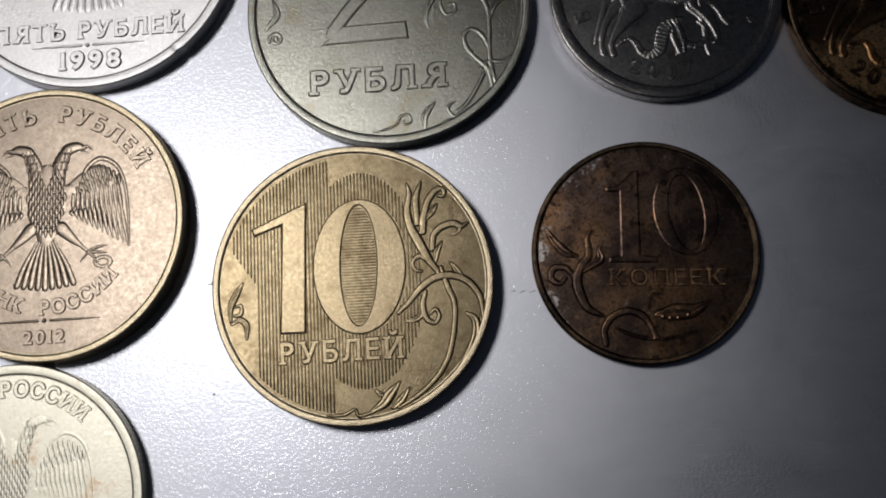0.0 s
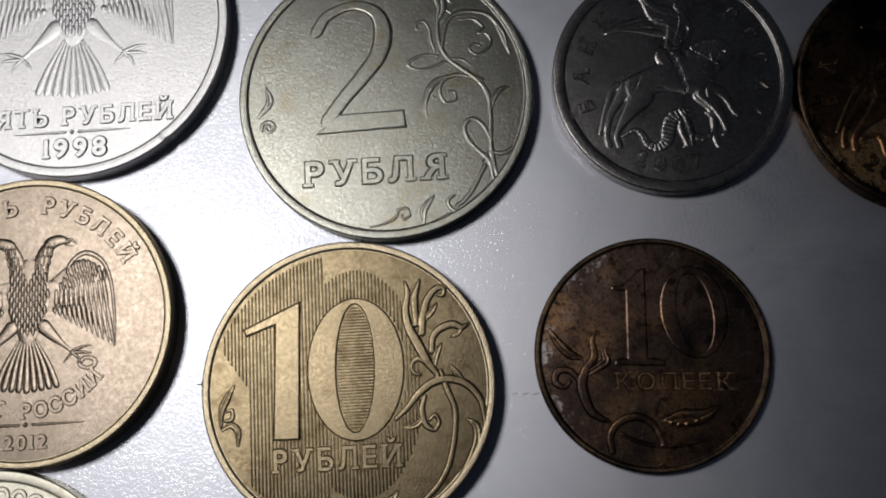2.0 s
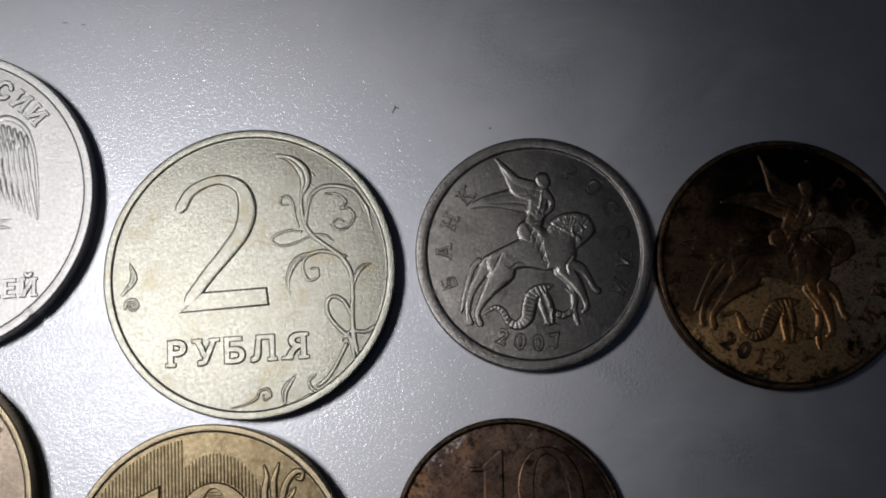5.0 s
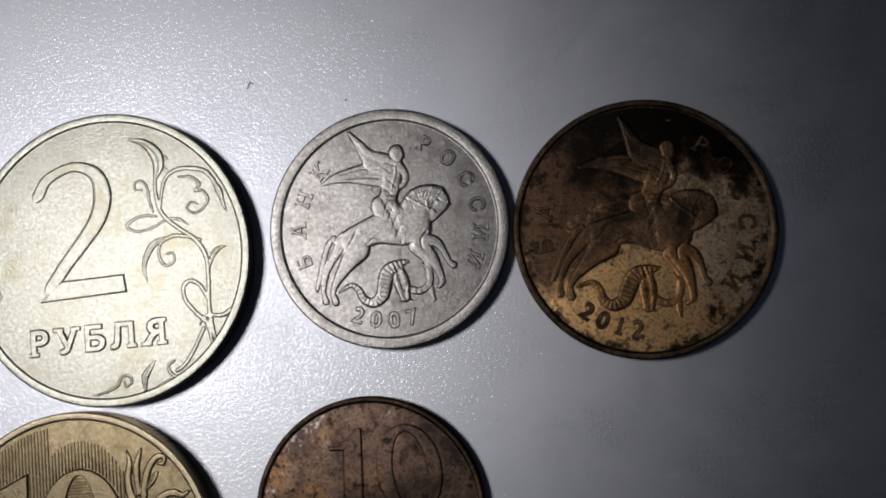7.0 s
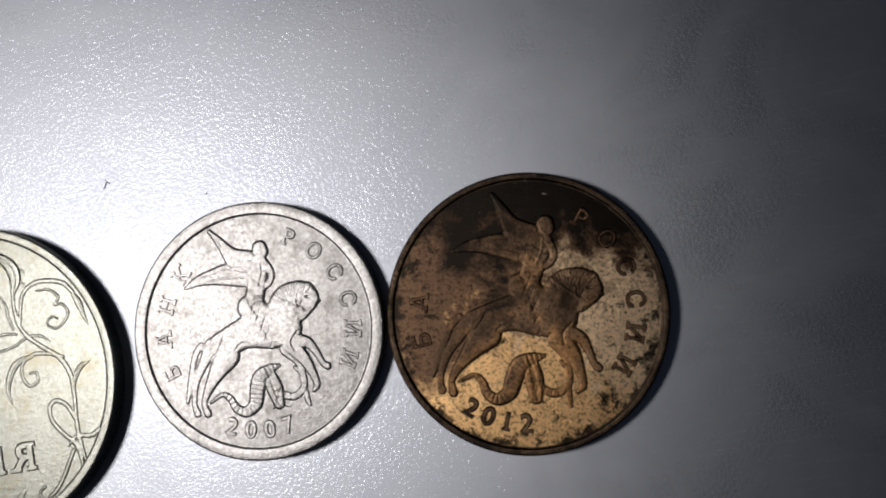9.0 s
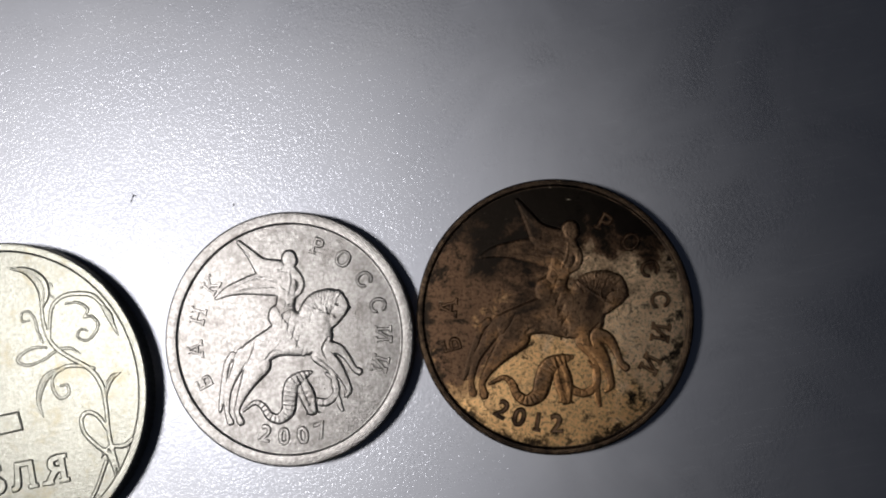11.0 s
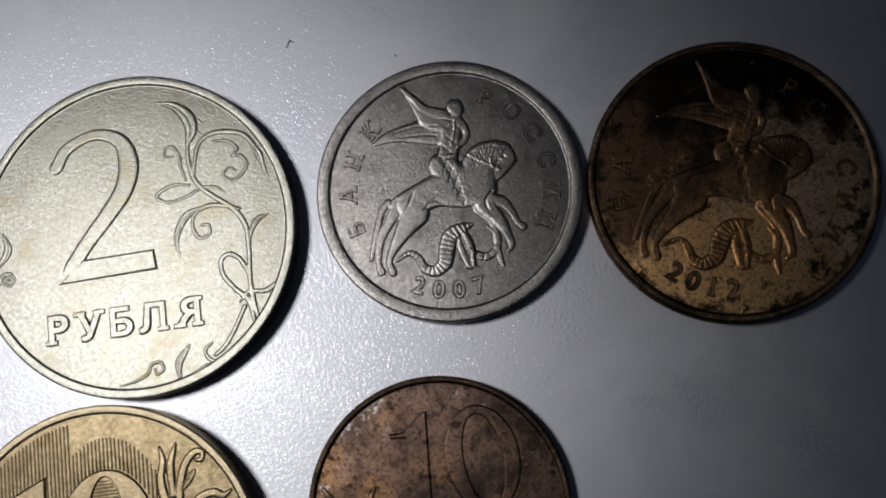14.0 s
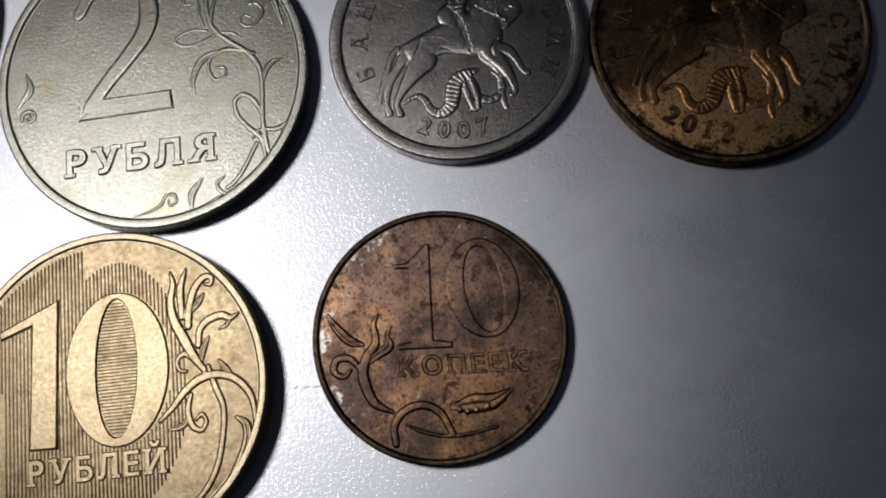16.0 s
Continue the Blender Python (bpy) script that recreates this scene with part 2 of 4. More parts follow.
def spiral(x, y, r, turns=1.4, start=0.0, w=0.34, hand=1):
    """Control points of a curl that winds in to its middle."""
    n = int(turns * 9)
    return [(x + r * (1 - 0.85 * i / n) * math.cos(start + hand * 2 * math.pi * turns * i / n),
             y + r * (1 - 0.85 * i / n) * math.sin(start + hand * 2 * math.pi * turns * i / n), w * (1 - 0.35 * i / n)) for i in range(n + 1)]


def plate(shape, loop, z, h, cham=0.11):
    """A raised flat figure with bevelled sides, from its outline (counter-clockwise)."""
    p = np.array(loop, float)
    area = np.sum(p[:, 0] * np.roll(p[:, 1], -1) - np.roll(p[:, 0], -1) * p[:, 1])
    if area < 0:
        p = p[::-1]
    e = np.roll(p, -1, 0) - p
    e /= np.linalg.norm(e, axis=1)[:, None]
    n = np.c_[-e[:, 1], e[:, 0]]
    m = n + np.roll(n, 1, 0)
    m /= np.maximum(0.35, (m * np.roll(n, 1, 0)).sum(1))[:, None]
    k = len(p)
    verts = []
    for off, zz in ((0.0, z - 0.03), (cham * 0.6, z + h * 0.75), (cham * 1.6, z + h)):
        verts += [(x, y, zz) for x, y in p + m * off]
    faces = [(r * k + i, r * k + (i + 1) % k, (r + 1) * k + (i + 1) % k, (r + 1) * k + i) for r in (0, 1) for i in range(k)]
    faces.append(tuple(range(2 * k, 3 * k)))
    return shape.add(verts, faces)


def lathe(shape, profile, seg=192, reeds=0):
    """A turned ring or disc from (radius, height) pairs, outer side first, the last at radius 0 closing it."""
    verts, faces = [], []
    for i, (r, z) in enumerate(profile):
        for s in range(seg):
            a = 2 * math.pi * s / seg
            rr = r - (0.07 if reeds and i in (1, 2) and s % 2 else 0.0)
            verts.append((rr * math.cos(a), rr * math.sin(a), z))
    for i in range(len(profile) - 1):
        for s in range(seg):
            t = (s + 1) % seg
            faces.append((i * seg + s, i * seg + t, (i + 1) * seg + t, (i + 1) * seg + s))
    return shape.add(verts, faces)


def ring_plate(shape, c, outer, inner, z, h, tilt=0.0, seg=72, c2=None):
    """A raised flat elliptical ring: the figure nought."""
    c2 = c2 or c
    verts, faces = [], []
    ct, st = math.cos(tilt), math.sin(tilt)
    for (ex, ey), cc, off, zz in ((outer, c, 0, z - 0.03), (outer, c, -0.06, z + h * 0.8), (outer, c, -0.14, z + h),
                                  (inner, c2, 0.12, z + h), (inner, c2, 0.05, z + h * 0.8), (inner, c2, 0, z - 0.03)):
        for s in range(seg):
            a = 2 * math.pi * s / seg
            x, y = (ex + off) * math.cos(a), (ey + off) * math.sin(a)
            verts.append((cc[0] + x * ct - y * st, cc[1] + x * st + y * ct, zz))
    for i in range(5):
        for s in range(seg):
            t = (s + 1) % seg
            faces.append((i * seg + s, i * seg + t, (i + 1) * seg + t, (i + 1) * seg + s))
    return shape.add(verts, faces)


GLYPH = {}


def glyphs(text, bold=0.02, skirt=0.10, serif=True):
    """A text in the built-in font as raised letters with sloping sides and small slab feet; capitals are about one unit high."""
    key = (text, bold)
    if key in GLYPH:
        return GLYPH[key]
    same = {"Р": "P", "Я": "R"}.get(text, text)   # alike capitals whose outlines fill cleanly
    if same.isdigit():
        bold += 0.01
    cu = bpy.data.curves.new("text", "FONT")
    cu.body, cu.size, cu.resolution_u = same, 1.4, 4
    ob = new("text", cu)
    me = bpy.data.meshes.new_from_object(ob.evaluated_get(bpy.context.evaluated_depsgraph_get()))
    bpy.data.objects.remove(ob)
    bpy.data.curves.remove(cu)
    bm = bmesh.new()
    bm.from_mesh(me)
    bpy.data.meshes.remove(me)
    bmesh.ops.remove_doubles(bm, verts=bm.verts[:], dist=1e-4)
    if same != text:
        bmesh.ops.scale(bm, vec=(1.05, 1.067, 1), verts=bm.verts[:])
    if text == "Я":
        bmesh.ops.scale(bm, vec=(-1, 1, 1), verts=bm.verts[:])
        bmesh.ops.reverse_faces(bm, faces=bm.faces[:])
    cap = GLYPH.setdefault("cap", max(v.co.y for v in bm.verts))
    out = {v: Vector((0, 0)) for v in bm.verts}
    edges, feet = [], []
    for e in bm.edges:
        if len(e.link_faces) != 1:
            continue
        a, b = e.verts
        d = (b.co - a.co).xy
        n = Vector((d.y, -d.x)).normalized()
        if n.dot((e.link_faces[0].calc_center_median() - a.co).xy) > 0:
            n, a, b = -n, b, a
        out[a] += n
        out[b] += n
        edges.append((a, b))
        if 0.07 < abs(d.x) < 0.3 and abs(d.y) < 0.005:
            for level, up in ((0.0, 1), (cap, -1)):
                if abs(a.co.y - level) < 0.02 and n.y * up < 0:
                    feet.append(((a.co.x + b.co.x) / 2, abs(d.x) / 2, level, up))
    bm.verts.index_update()
    n = len(bm.verts)
    v = np.zeros((2 * n, 3))
    for q in bm.verts:
        o = out[q].normalized() if out[q].length > 1e-6 else Vector((0, 0))
        v[q.index] = (q.co.x + o.x * bold, q.co.y + o.y * bold, 1.0)
        v[n + q.index] = (q.co.x + o.x * (bold + skirt), q.co.y + o.y * (bold + skirt), -0.2)
    f = [tuple(w.index for w in (g.verts if g.normal.z > 0 else reversed(g.verts))) for g in bm.faces]
    f += [(a.index + n, b.index + n, b.index, a.index) for a, b in edges]
    bm.free()
    sh = Shape().add([tuple(q) for q in v], f)
    for x, half, level, up in feet if serif else ():
        w = half + 0.11
        lo, hi = sorted((level - 0.015 * up, level + 0.10 * up))
        k = 0.6 * skirt
        sh.add([(x - w - k, lo - k, -0.2), (x + w + k, lo - k, -0.2), (x + w + k, hi + k, -0.2), (x - w - k, hi + k, -0.2),
                (x - w, lo, 0.97), (x + w, lo, 0.97), (x + w, hi, 0.97), (x - w, hi, 0.97)],
               [(0, 1, 5, 4), (1, 2, 6, 5), (2, 3, 7, 6), (3, 0, 4, 7), (4, 5, 6, 7)])
    GLYPH[key] = np.array(sh.v), sh.f
    return GLYPH[key]


glyphs("П")


def word_straight(text, x0, x1, y0, y1, z, h, slope=0.0, bold=0.03):
    """A word in relief, fitted between x0 and x1, standing from y0 to y1."""
    line, pen = Shape(), 0.0
    for ch in text:
        if ch == " ":
            pen += 0.55
            continue
        v, f = glyphs(ch, bold)
        line.add([tuple(q) for q in v + np.array((pen - v[:, 0].min(), 0, 0))], f)
        pen += v[:, 0].max() - v[:, 0].min() + 0.08
    v, f = np.array(line.v), line.f
    lo, hi = v[:, 0].min(), v[:, 0].max()
    x = x0 + (v[:, 0] - lo) / (hi - lo) * (x1 - x0)
    y = y0 + v[:, 1] / GLYPH["cap"] * (y1 - y0) + (x - x0) * slope
    return [tuple(q) for q in np.c_[x, y, z + v[:, 2] * h]], f


def word_arc(text, r, start, end, cap_h, z, h, inward=True, wide=1.0, bold=0.03):
    """Letters set along a circle, from one angle to another in degrees; inward: their feet point to the centre."""
    s = Shape()
    n = len(text)
    cap = GLYPH["cap"]
    for i, ch in enumerate(text):
        if ch == " ":
            continue
        v, f = glyphs(ch, bold)
        a = math.radians(start + (end - start) * i / max(1, n - 1))
        sc = cap_h / cap
        x = (v[:, 0] - (v[:, 0].min() + v[:, 0].max()) / 2) * sc * wide
        y = (v[:, 1] - cap / 2) * sc
        t = a - math.pi / 2 if inward else a + math.pi / 2
        c, q = math.cos(t), math.sin(t)
        s.add([tuple(k) for k in np.c_[r * math.cos(a) + x * c - y * q, r * math.sin(a) + x * q + y * c, z + v[:, 2] * h]], f)
    return s


def dome(shape, x, y, rx, ry, z, h, turn=0.0, k=10):
    """A low rounded boss."""
    verts, faces = [], []
    c, s = math.cos(turn), math.sin(turn)
    for i, t in enumerate((1.0, 0.85, 0.5)):
        for j in range(k):
            a = 2 * math.pi * j / k
            px, py = rx * t * math.cos(a), ry * t * math.sin(a)
            verts.append((x + px * c - py * s, y + px * s + py * c, z - 0.03 + (h + 0.03) * math.sqrt(1.001 - t * t)))
    verts.append((x, y, z + h))
    for i in range(2):
        for j in range(k):
            l = (j + 1) % k
            faces.append((i * k + j, i * k + l, (i + 1) * k + l, (i + 1) * k + j))
    faces += [(2 * k + j, 2 * k + (j + 1) % k, 3 * k) for j in range(k)]
    return shape.add(verts, faces)


def emboss(layers, marks, z, k=1.0, cell=0.05, depth=1.0):
    """One struck relief: strokes (x, y, width) that melt into each other, each layer with its height; marks are fine lines that
    raise (+) or cut (-) what already stands proud."""
    every = np.array([p for strokes, _ in layers for st in strokes for p in st])
    x0, y0 = (every[:, 0] - every[:, 2]).min(), (every[:, 1] - every[:, 2]).min()
    nx = int(((every[:, 0] + every[:, 2]).max() - x0) / cell) + 2
    ny = int(((every[:, 1] + every[:, 2]).max() - y0) / cell) + 2
    high = np.zeros((ny, nx))

    def press(st, h, add):
        c = spline(st, 0.07)
        r = np.maximum(c[:, 2] / 2, 0.05)
        lo, hi = (c[:, :2] - r[:, None]).min(0), (c[:, :2] + r[:, None]).max(0)
        i0, i1 = max(0, int((lo[0] - x0) / cell)), min(nx, int((hi[0] - x0) / cell) + 2)
        j0, j1 = max(0, int((lo[1] - y0) / cell)), min(ny, int((hi[1] - y0) / cell) + 2)
        if i1 <= i0 or j1 <= j0:
            return
        gx, gy = np.meshgrid(x0 + cell * np.arange(i0, i1), y0 + cell * np.arange(j0, j1))
        bit = np.zeros(gx.shape)
        for (px, py, _), rr in zip(c, r):
            u = np.minimum(1.0, ((gx - px) ** 2 + (gy - py) ** 2) / (rr * rr))
            bit = np.maximum(bit, abs(h) * (0.6 + 0.4 * min(1.0, rr / 0.5)) * (1 - u ** 3.2) ** 0.5)
        here = high[j0:j1, i0:i1]
        if add:
            here += np.where(here > 0.02, np.sign(h) * bit, 0)
        else:
            np.maximum(here, bit, out=here)

    for strokes, h in layers:
        for st in strokes:
            press(st, h, False)
    for strokes, h in marks:
        for st in strokes:
            press(st, h, True)
    pad = np.pad(high, 1)
    high = 0.5 * high + 0.125 * (pad[:-2, 1:-1] + pad[2:, 1:-1] + pad[1:-1, :-2] + pad[1:-1, 2:])
    proud = high > 0.004
    keep = proud[:-1, :-1] | proud[1:, :-1] | proud[:-1, 1:] | proud[1:, 1:]
    used = np.zeros((ny, nx), bool)
    for a, b in ((0, 0), (0, 1), (1, 0), (1, 1)):
        used[a:ny - 1 + a, b:nx - 1 + b] |= keep
    number = np.cumsum(used.ravel()).reshape(ny, nx) - 1
    jj, ii = np.nonzero(used)
    verts = [(float(x0 + cell * i) * k, float(y0 + cell * j) * k, float(z - 0.012 + depth * high[j, i])) for j, i in zip(jj, ii)]
    faces = [(int(number[j, i]), int(number[j, i + 1]), int(number[j + 1, i + 1]), int(number[j + 1, i])) for j, i in zip(*np.nonzero(keep))]
    return verts, faces


def fuller(strokes, f):
    return [[(x, y, w * f) for x, y, w in st] for st in strokes]


def hatch(way, count, length, turn, w=0.1, taper=0.0):
    """Short lines set across or along a stroke: count of them, each turned from the stroke's own direction by that many degrees."""
    c = spline(way, 0.05)
    out = []
    for i in np.linspace(0, len(c) - 2, count).astype(int):
        d = c[i + 1, :2] - c[i, :2]
        a = math.atan2(d[1], d[0]) + math.radians(turn)
        l = (length or c[i, 2]) * (1 - taper * i / len(c)) / 2
        x, y = c[i, 0], c[i, 1]
        out.append([(x - l * math.cos(a), y - l * math.sin(a), w), (x, y, w), (x + l * math.cos(a), y + l * math.sin(a), w)])
    return out


# ---- the table ----
def table():
    bm = bmesh.new()
    bmesh.ops.create_cube(bm, size=1.0, matrix=Matrix.Translation((0.05, 0.02, -0.010)) @ Matrix.Diagonal((1.3, 0.9, 0.020, 1)))
    bmesh.ops.bevel(bm, geom=bm.edges[:], offset=0.003, segments=3, affect="EDGES")
    me = bpy.data.meshes.new("tabletop")
    bm.to_mesh(me)
    bm.free()
    me.materials.append(LAMINATE)
    tagged(new("tabletop", me), "smooth light grey satin laminate tabletop with faint smears", "tabletop", kind="structure")


table()


# ---- coins ----
def coin(name, label, x, y, turn, R, H, material, rim_w, field=0.13, reeds=True, rim_material=None, slope=0.09, nick=None):
    """A coin at its place: a struck disc with a raised rim. Returns the thing and the height of its field."""
    top = new(name)
    top.empty_display_size = 0.01
    top.matrix_basis = pose(x * MM, y * MM, 0, 0, 0, turn)
    tagged(top, label, "coin", "coins laid out on the tabletop")
    zf = H - field
    s = Shape()
    seg = 300 if reeds else 200
    w = R - rim_w
    lathe(s, [(R - 0.25, 0.0), (R, 0.22), (R, H - 0.16), (R - 0.02, H - 0.07), (R - 0.07, H - 0.02), (R - 0.12, H - 0.003), (R - 0.15, H),
              (w + 0.05, H), (w + 0.02, H - 0.006), (w - 0.02, H - 0.035), (w - slope, zf + 0.012), (w - slope - 0.03, zf + 0.001), (w - slope - 0.08, zf)], seg, reeds)
    if nick is not None:   # a small dent knocked into the rim
        for i, (a, b, c) in enumerate(s.v):
            d = abs(math.degrees(math.atan2(b, a)) - nick)
            if d < 1.1 and c > H * 0.6:
                f = 1 - 0.016 * (1 - d / 1.1)
                s.v[i] = (a * f, b * f, c - 0.11 * (1 - d / 1.1))
    part("rim", s.v, s.f, rim_material or material, top)
    r = R - rim_w - slope - 0.075
    s = Shape()
    lathe(s, [(r, zf), (r - 0.05, zf + 0.001), (r * 0.66, zf + 0.012), (r * 0.33, zf + 0.018), (0.0, zf + 0.02)], seg)
    part("field", s.v, s.f, material, top)
    return top, zf


def word(top, name, made, material, label=""):
    v, f = (made.v, made.f) if isinstance(made, Shape) else made
    return part(name, v, f, material, top, label, smooth=False)


# strokes of the leafy scroll: x, y, width
STEM = [
    [(4.37, 6.04, 0.29), (4.32, 4.80, 0.33), (4.52, 3.53, 0.37), (5.08, 2.57, 0.37), (5.99, 1.74, 0.37), (7.31, 0.63, 0.41), (7.98, -0.69, 0.41), (8.04, -2.31, 0.36), (7.93, -4.29, 0.36), (8.01, -5.69, 0.40), (8.28, -7.19, 0.20)],
    [(4.59, 3.43, 0.25), (4.81, 4.72, 0.29), (5.13, 5.71, 0.33), (5.86, 6.30, 0.33), (7.00, 6.40, 0.37), (8.33, 6.02, 0.37), (9.06, 5.15, 0.33)],
    [(7.92, -4.05, 0.32), (7.36, -2.89, 0.36), (6.60, -2.41, 0.37), (6.02, -2.84, 0.37), (6.11, -3.86, 0.37), (6.88, -4.93, 0.36), (7.71, -5.84, 0.40), (7.98, -7.38, 0.24)],
    [(7.11, -5.83, 0.16), (7.74, -5.22, 0.28), (8.87, -5.30, 0.36), (9.63, -4.98, 0.40)],
    [(7.39, -6.19, 0.32), (6.33, -8.00, 0.32), (5.59, -8.87, 0.32), (5.07, -9.19, 0.28)],
]
CURLS = [
    [(4.24, 2.87, 0.21), (3.22, 3.04, 0.25), (2.18, 2.71, 0.29), (1.89, 2.26, 0.29), (2.68, 1.85, 0.25), (3.95, 2.06, 0.25), (5.08, 2.53, 0.25), (6.06, 2.46, 0.25), (6.72, 1.99, 0.12)],
    [(6.22, 5.78, 0.17), (7.17, 5.71, 0.21), (7.85, 5.06, 0.25), (7.50, 4.54, 0.21), (8.07, 4.48, 0.21), (8.45, 3.80, 0.25), (7.95, 3.06, 0.25), (7.26, 2.80, 0.21), (6.73, 3.26, 0.21), (7.11, 3.69, 0.21), (7.59, 3.49, 0.16)],
    [(4.03, 3.28, 0.21), (3.76, 4.27, 0.25), (3.68, 5.11, 0.25), (3.29, 5.80, 0.21), (2.74, 5.72, 0.21), (2.69, 5.19, 0.21), (3.22, 5.10, 0.17)],
    [(7.60, 0.67, 0.29), (6.33, 1.11, 0.33), (5.31, 1.19, 0.33), (4.42, 0.67, 0.29), (4.25, -0.19, 0.29), (4.66, -0.99, 0.29), (5.38, -0.81, 0.25), (5.37, -0.16, 0.25), (4.87, -0.13, 0.21)],
    [(5.65, -9.39, 0.20), (5.30, -9.69, 0.24), (4.64, -9.44, 0.28), (4.38, -8.81, 0.24), (4.88, -8.38, 0.20)],
    [(4.44, -9.80, 0.20), (3.11, -10.46, 0.24), (2.11, -10.75, 0.12)],
    [(-1.64, -10.49, 0.08), (-0.52, -10.26, 0.20), (0.29, -9.87, 0.24), (0.60, -9.29, 0.24), (1.22, -9.22, 0.24), (1.40, -9.75, 0.20), (0.93, -10.00, 0.20), (0.81, -9.63, 0.16)],
]
LEAVES = [
    [(2.46, 9.21, 0.17), (3.61, 8.81, 0.59), (4.48, 7.91, 1.00), (4.71, 6.90, 0.92), (4.40, 5.95, 0.38)],
    [(5.28, 7.52, 0.21), (5.46, 7.28, 0.13)],
    [(4.95, 6.82, 0.21), (5.45, 6.36, 0.12)],
    [(5.30, 1.11, 0.29), (4.11, 0.85, 0.54), (3.41, 0.14, 0.58), (3.01, -0.93, 0.41), (3.17, -2.17, 0.12)],
    [(8.94, 5.21, 0.25), (9.35, 4.40, 0.53), (9.58, 3.54, 0.33), (9.85, 2.68, 0.12)],
    [(8.00, -2.30, 0.20), (8.25, -1.14, 0.37), (8.80, -0.29, 0.45), (9.57, -0.01, 0.12)],
    [(3.39, -8.28, 0.12), (2.93, -8.80, 0.44), (2.49, -9.48, 0.56), (2.47, -10.41, 0.20)],
]


def two_ruble():
    M = NICKEL
    top, z = coin("two_ruble_coin", "worn silvery two ruble coin with raised leafy scroll", 0, 0, 0, 11.5, 1.8, M, 0.62)
    s = Shape()
    ridge(s, [(-5.23, 5.55, 1.1), (-4.31, 6.83, 0.95), (-2.24, 7.54, 0.87), (-0.49, 6.8, 1.24), (0.02, 5.1, 1.65), (-0.44, 3.29, 1.55),
              (-1.69, 1.63, 1.38), (-3.23, -0.10, 1.26), (-4.6, -1.85, 1.2)], z, 0.15, flat=0.12)
    plate(s, [(-5.62, -2.95), (1.58, -2.81), (1.42, -1.29), (-3.72, -1.36)], z, 0.148)
    part("numeral", s.v, s.f, M, top, "raised figure 2", smooth=False)
    word(top, "lettering", word_straight("РУБЛЯ", -6.75, 4.55, -7.0, -5.1, z, 0.11, bold=0.025), M)
    part("scroll_stem", *emboss([(STEM, 0.10)], [], z), M, top)
    for st in CURLS + [spiral(-9.2, -2.1, 0.6, 1.5, 3.4, 0.3, -1)]:
        part("curl", *emboss([([st], 0.095)], [], z), M, top)
    for st in LEAVES + [[(-9.4, 1.3, 0.14), (-9.1, 0.0, 0.6), (-10.0, -1.2, 0.22)]]:
        vein = [(x, y, 0.12) for x, y, _ in st]
        part("leaf", *emboss([([st], 0.10)], [([vein], -0.035)], z), M, top)


# strokes of the scroll on the brass coin: x, y, width
VINE = [
    [(6.61, 0.53, 0.33), (5.94, 1.50, 0.50), (5.29, 2.81, 0.59), (4.68, 4.13, 0.51), (4.49, 5.43, 0.42), (4.71, 6.62, 0.34), (4.54, 7.50, 0.13)],
    [(5.24, 4.30, 0.34), (5.20, 6.16, 0.42), (5.50, 7.18, 0.26), (5.65, 7.60, 0.13)],
    [(5.63, 3.64, 0.42), (5.78, 4.91, 0.42), (6.18, 6.14, 0.42), (6.85, 6.87, 0.38), (7.40, 6.84, 0.30), (7.33, 6.37, 0.25), (6.95, 6.39, 0.17)],
    [(6.28, 2.24, 0.34), (6.46, 3.33, 0.38), (7.12, 3.93, 0.42), (7.98, 4.13, 0.42), (8.59, 3.88, 0.34), (9.16, 4.15, 0.13)],
    [(3.46, -2.53, 0.25), (4.32, -1.75, 0.33), (5.21, -0.76, 0.42), (6.29, -0.03, 0.46), (7.55, 0.14, 0.46), (8.77, -0.35, 0.42), (9.66, -1.48, 0.37), (9.87, -2.90, 0.25), (9.73, -3.80, 0.12)],
]
TENDRIL = [
    [(6.87, 0.77, 0.25), (7.30, -0.68, 0.37), (7.76, -2.04, 0.33), (7.67, -3.68, 0.33), (7.24, -5.62, 0.33), (6.55, -7.00, 0.33), (5.46, -8.19, 0.29), (4.19, -9.08, 0.25), (3.14, -9.62, 0.16)],
    [(6.05, 1.16, 0.25), (5.33, 1.75, 0.34), (4.76, 1.36, 0.25), (4.90, 0.72, 0.25), (5.35, 0.57, 0.21)],
    [(5.61, -1.00, 0.25), (5.35, -2.06, 0.37), (5.59, -3.07, 0.37), (6.20, -3.43, 0.29), (6.56, -2.92, 0.25), (6.29, -2.41, 0.25), (5.86, -2.71, 0.17)],
    [(-9.12, -2.02, 0.17), (-8.61, -1.88, 0.25), (-8.61, -1.25, 0.21), (-8.99, -1.31, 0.17)],
    [(-2.20, -9.94, 0.12), (-0.97, -9.93, 0.21), (-0.13, -9.57, 0.16), (0.18, -10.07, 0.20), (1.29, -9.81, 0.16)],
]
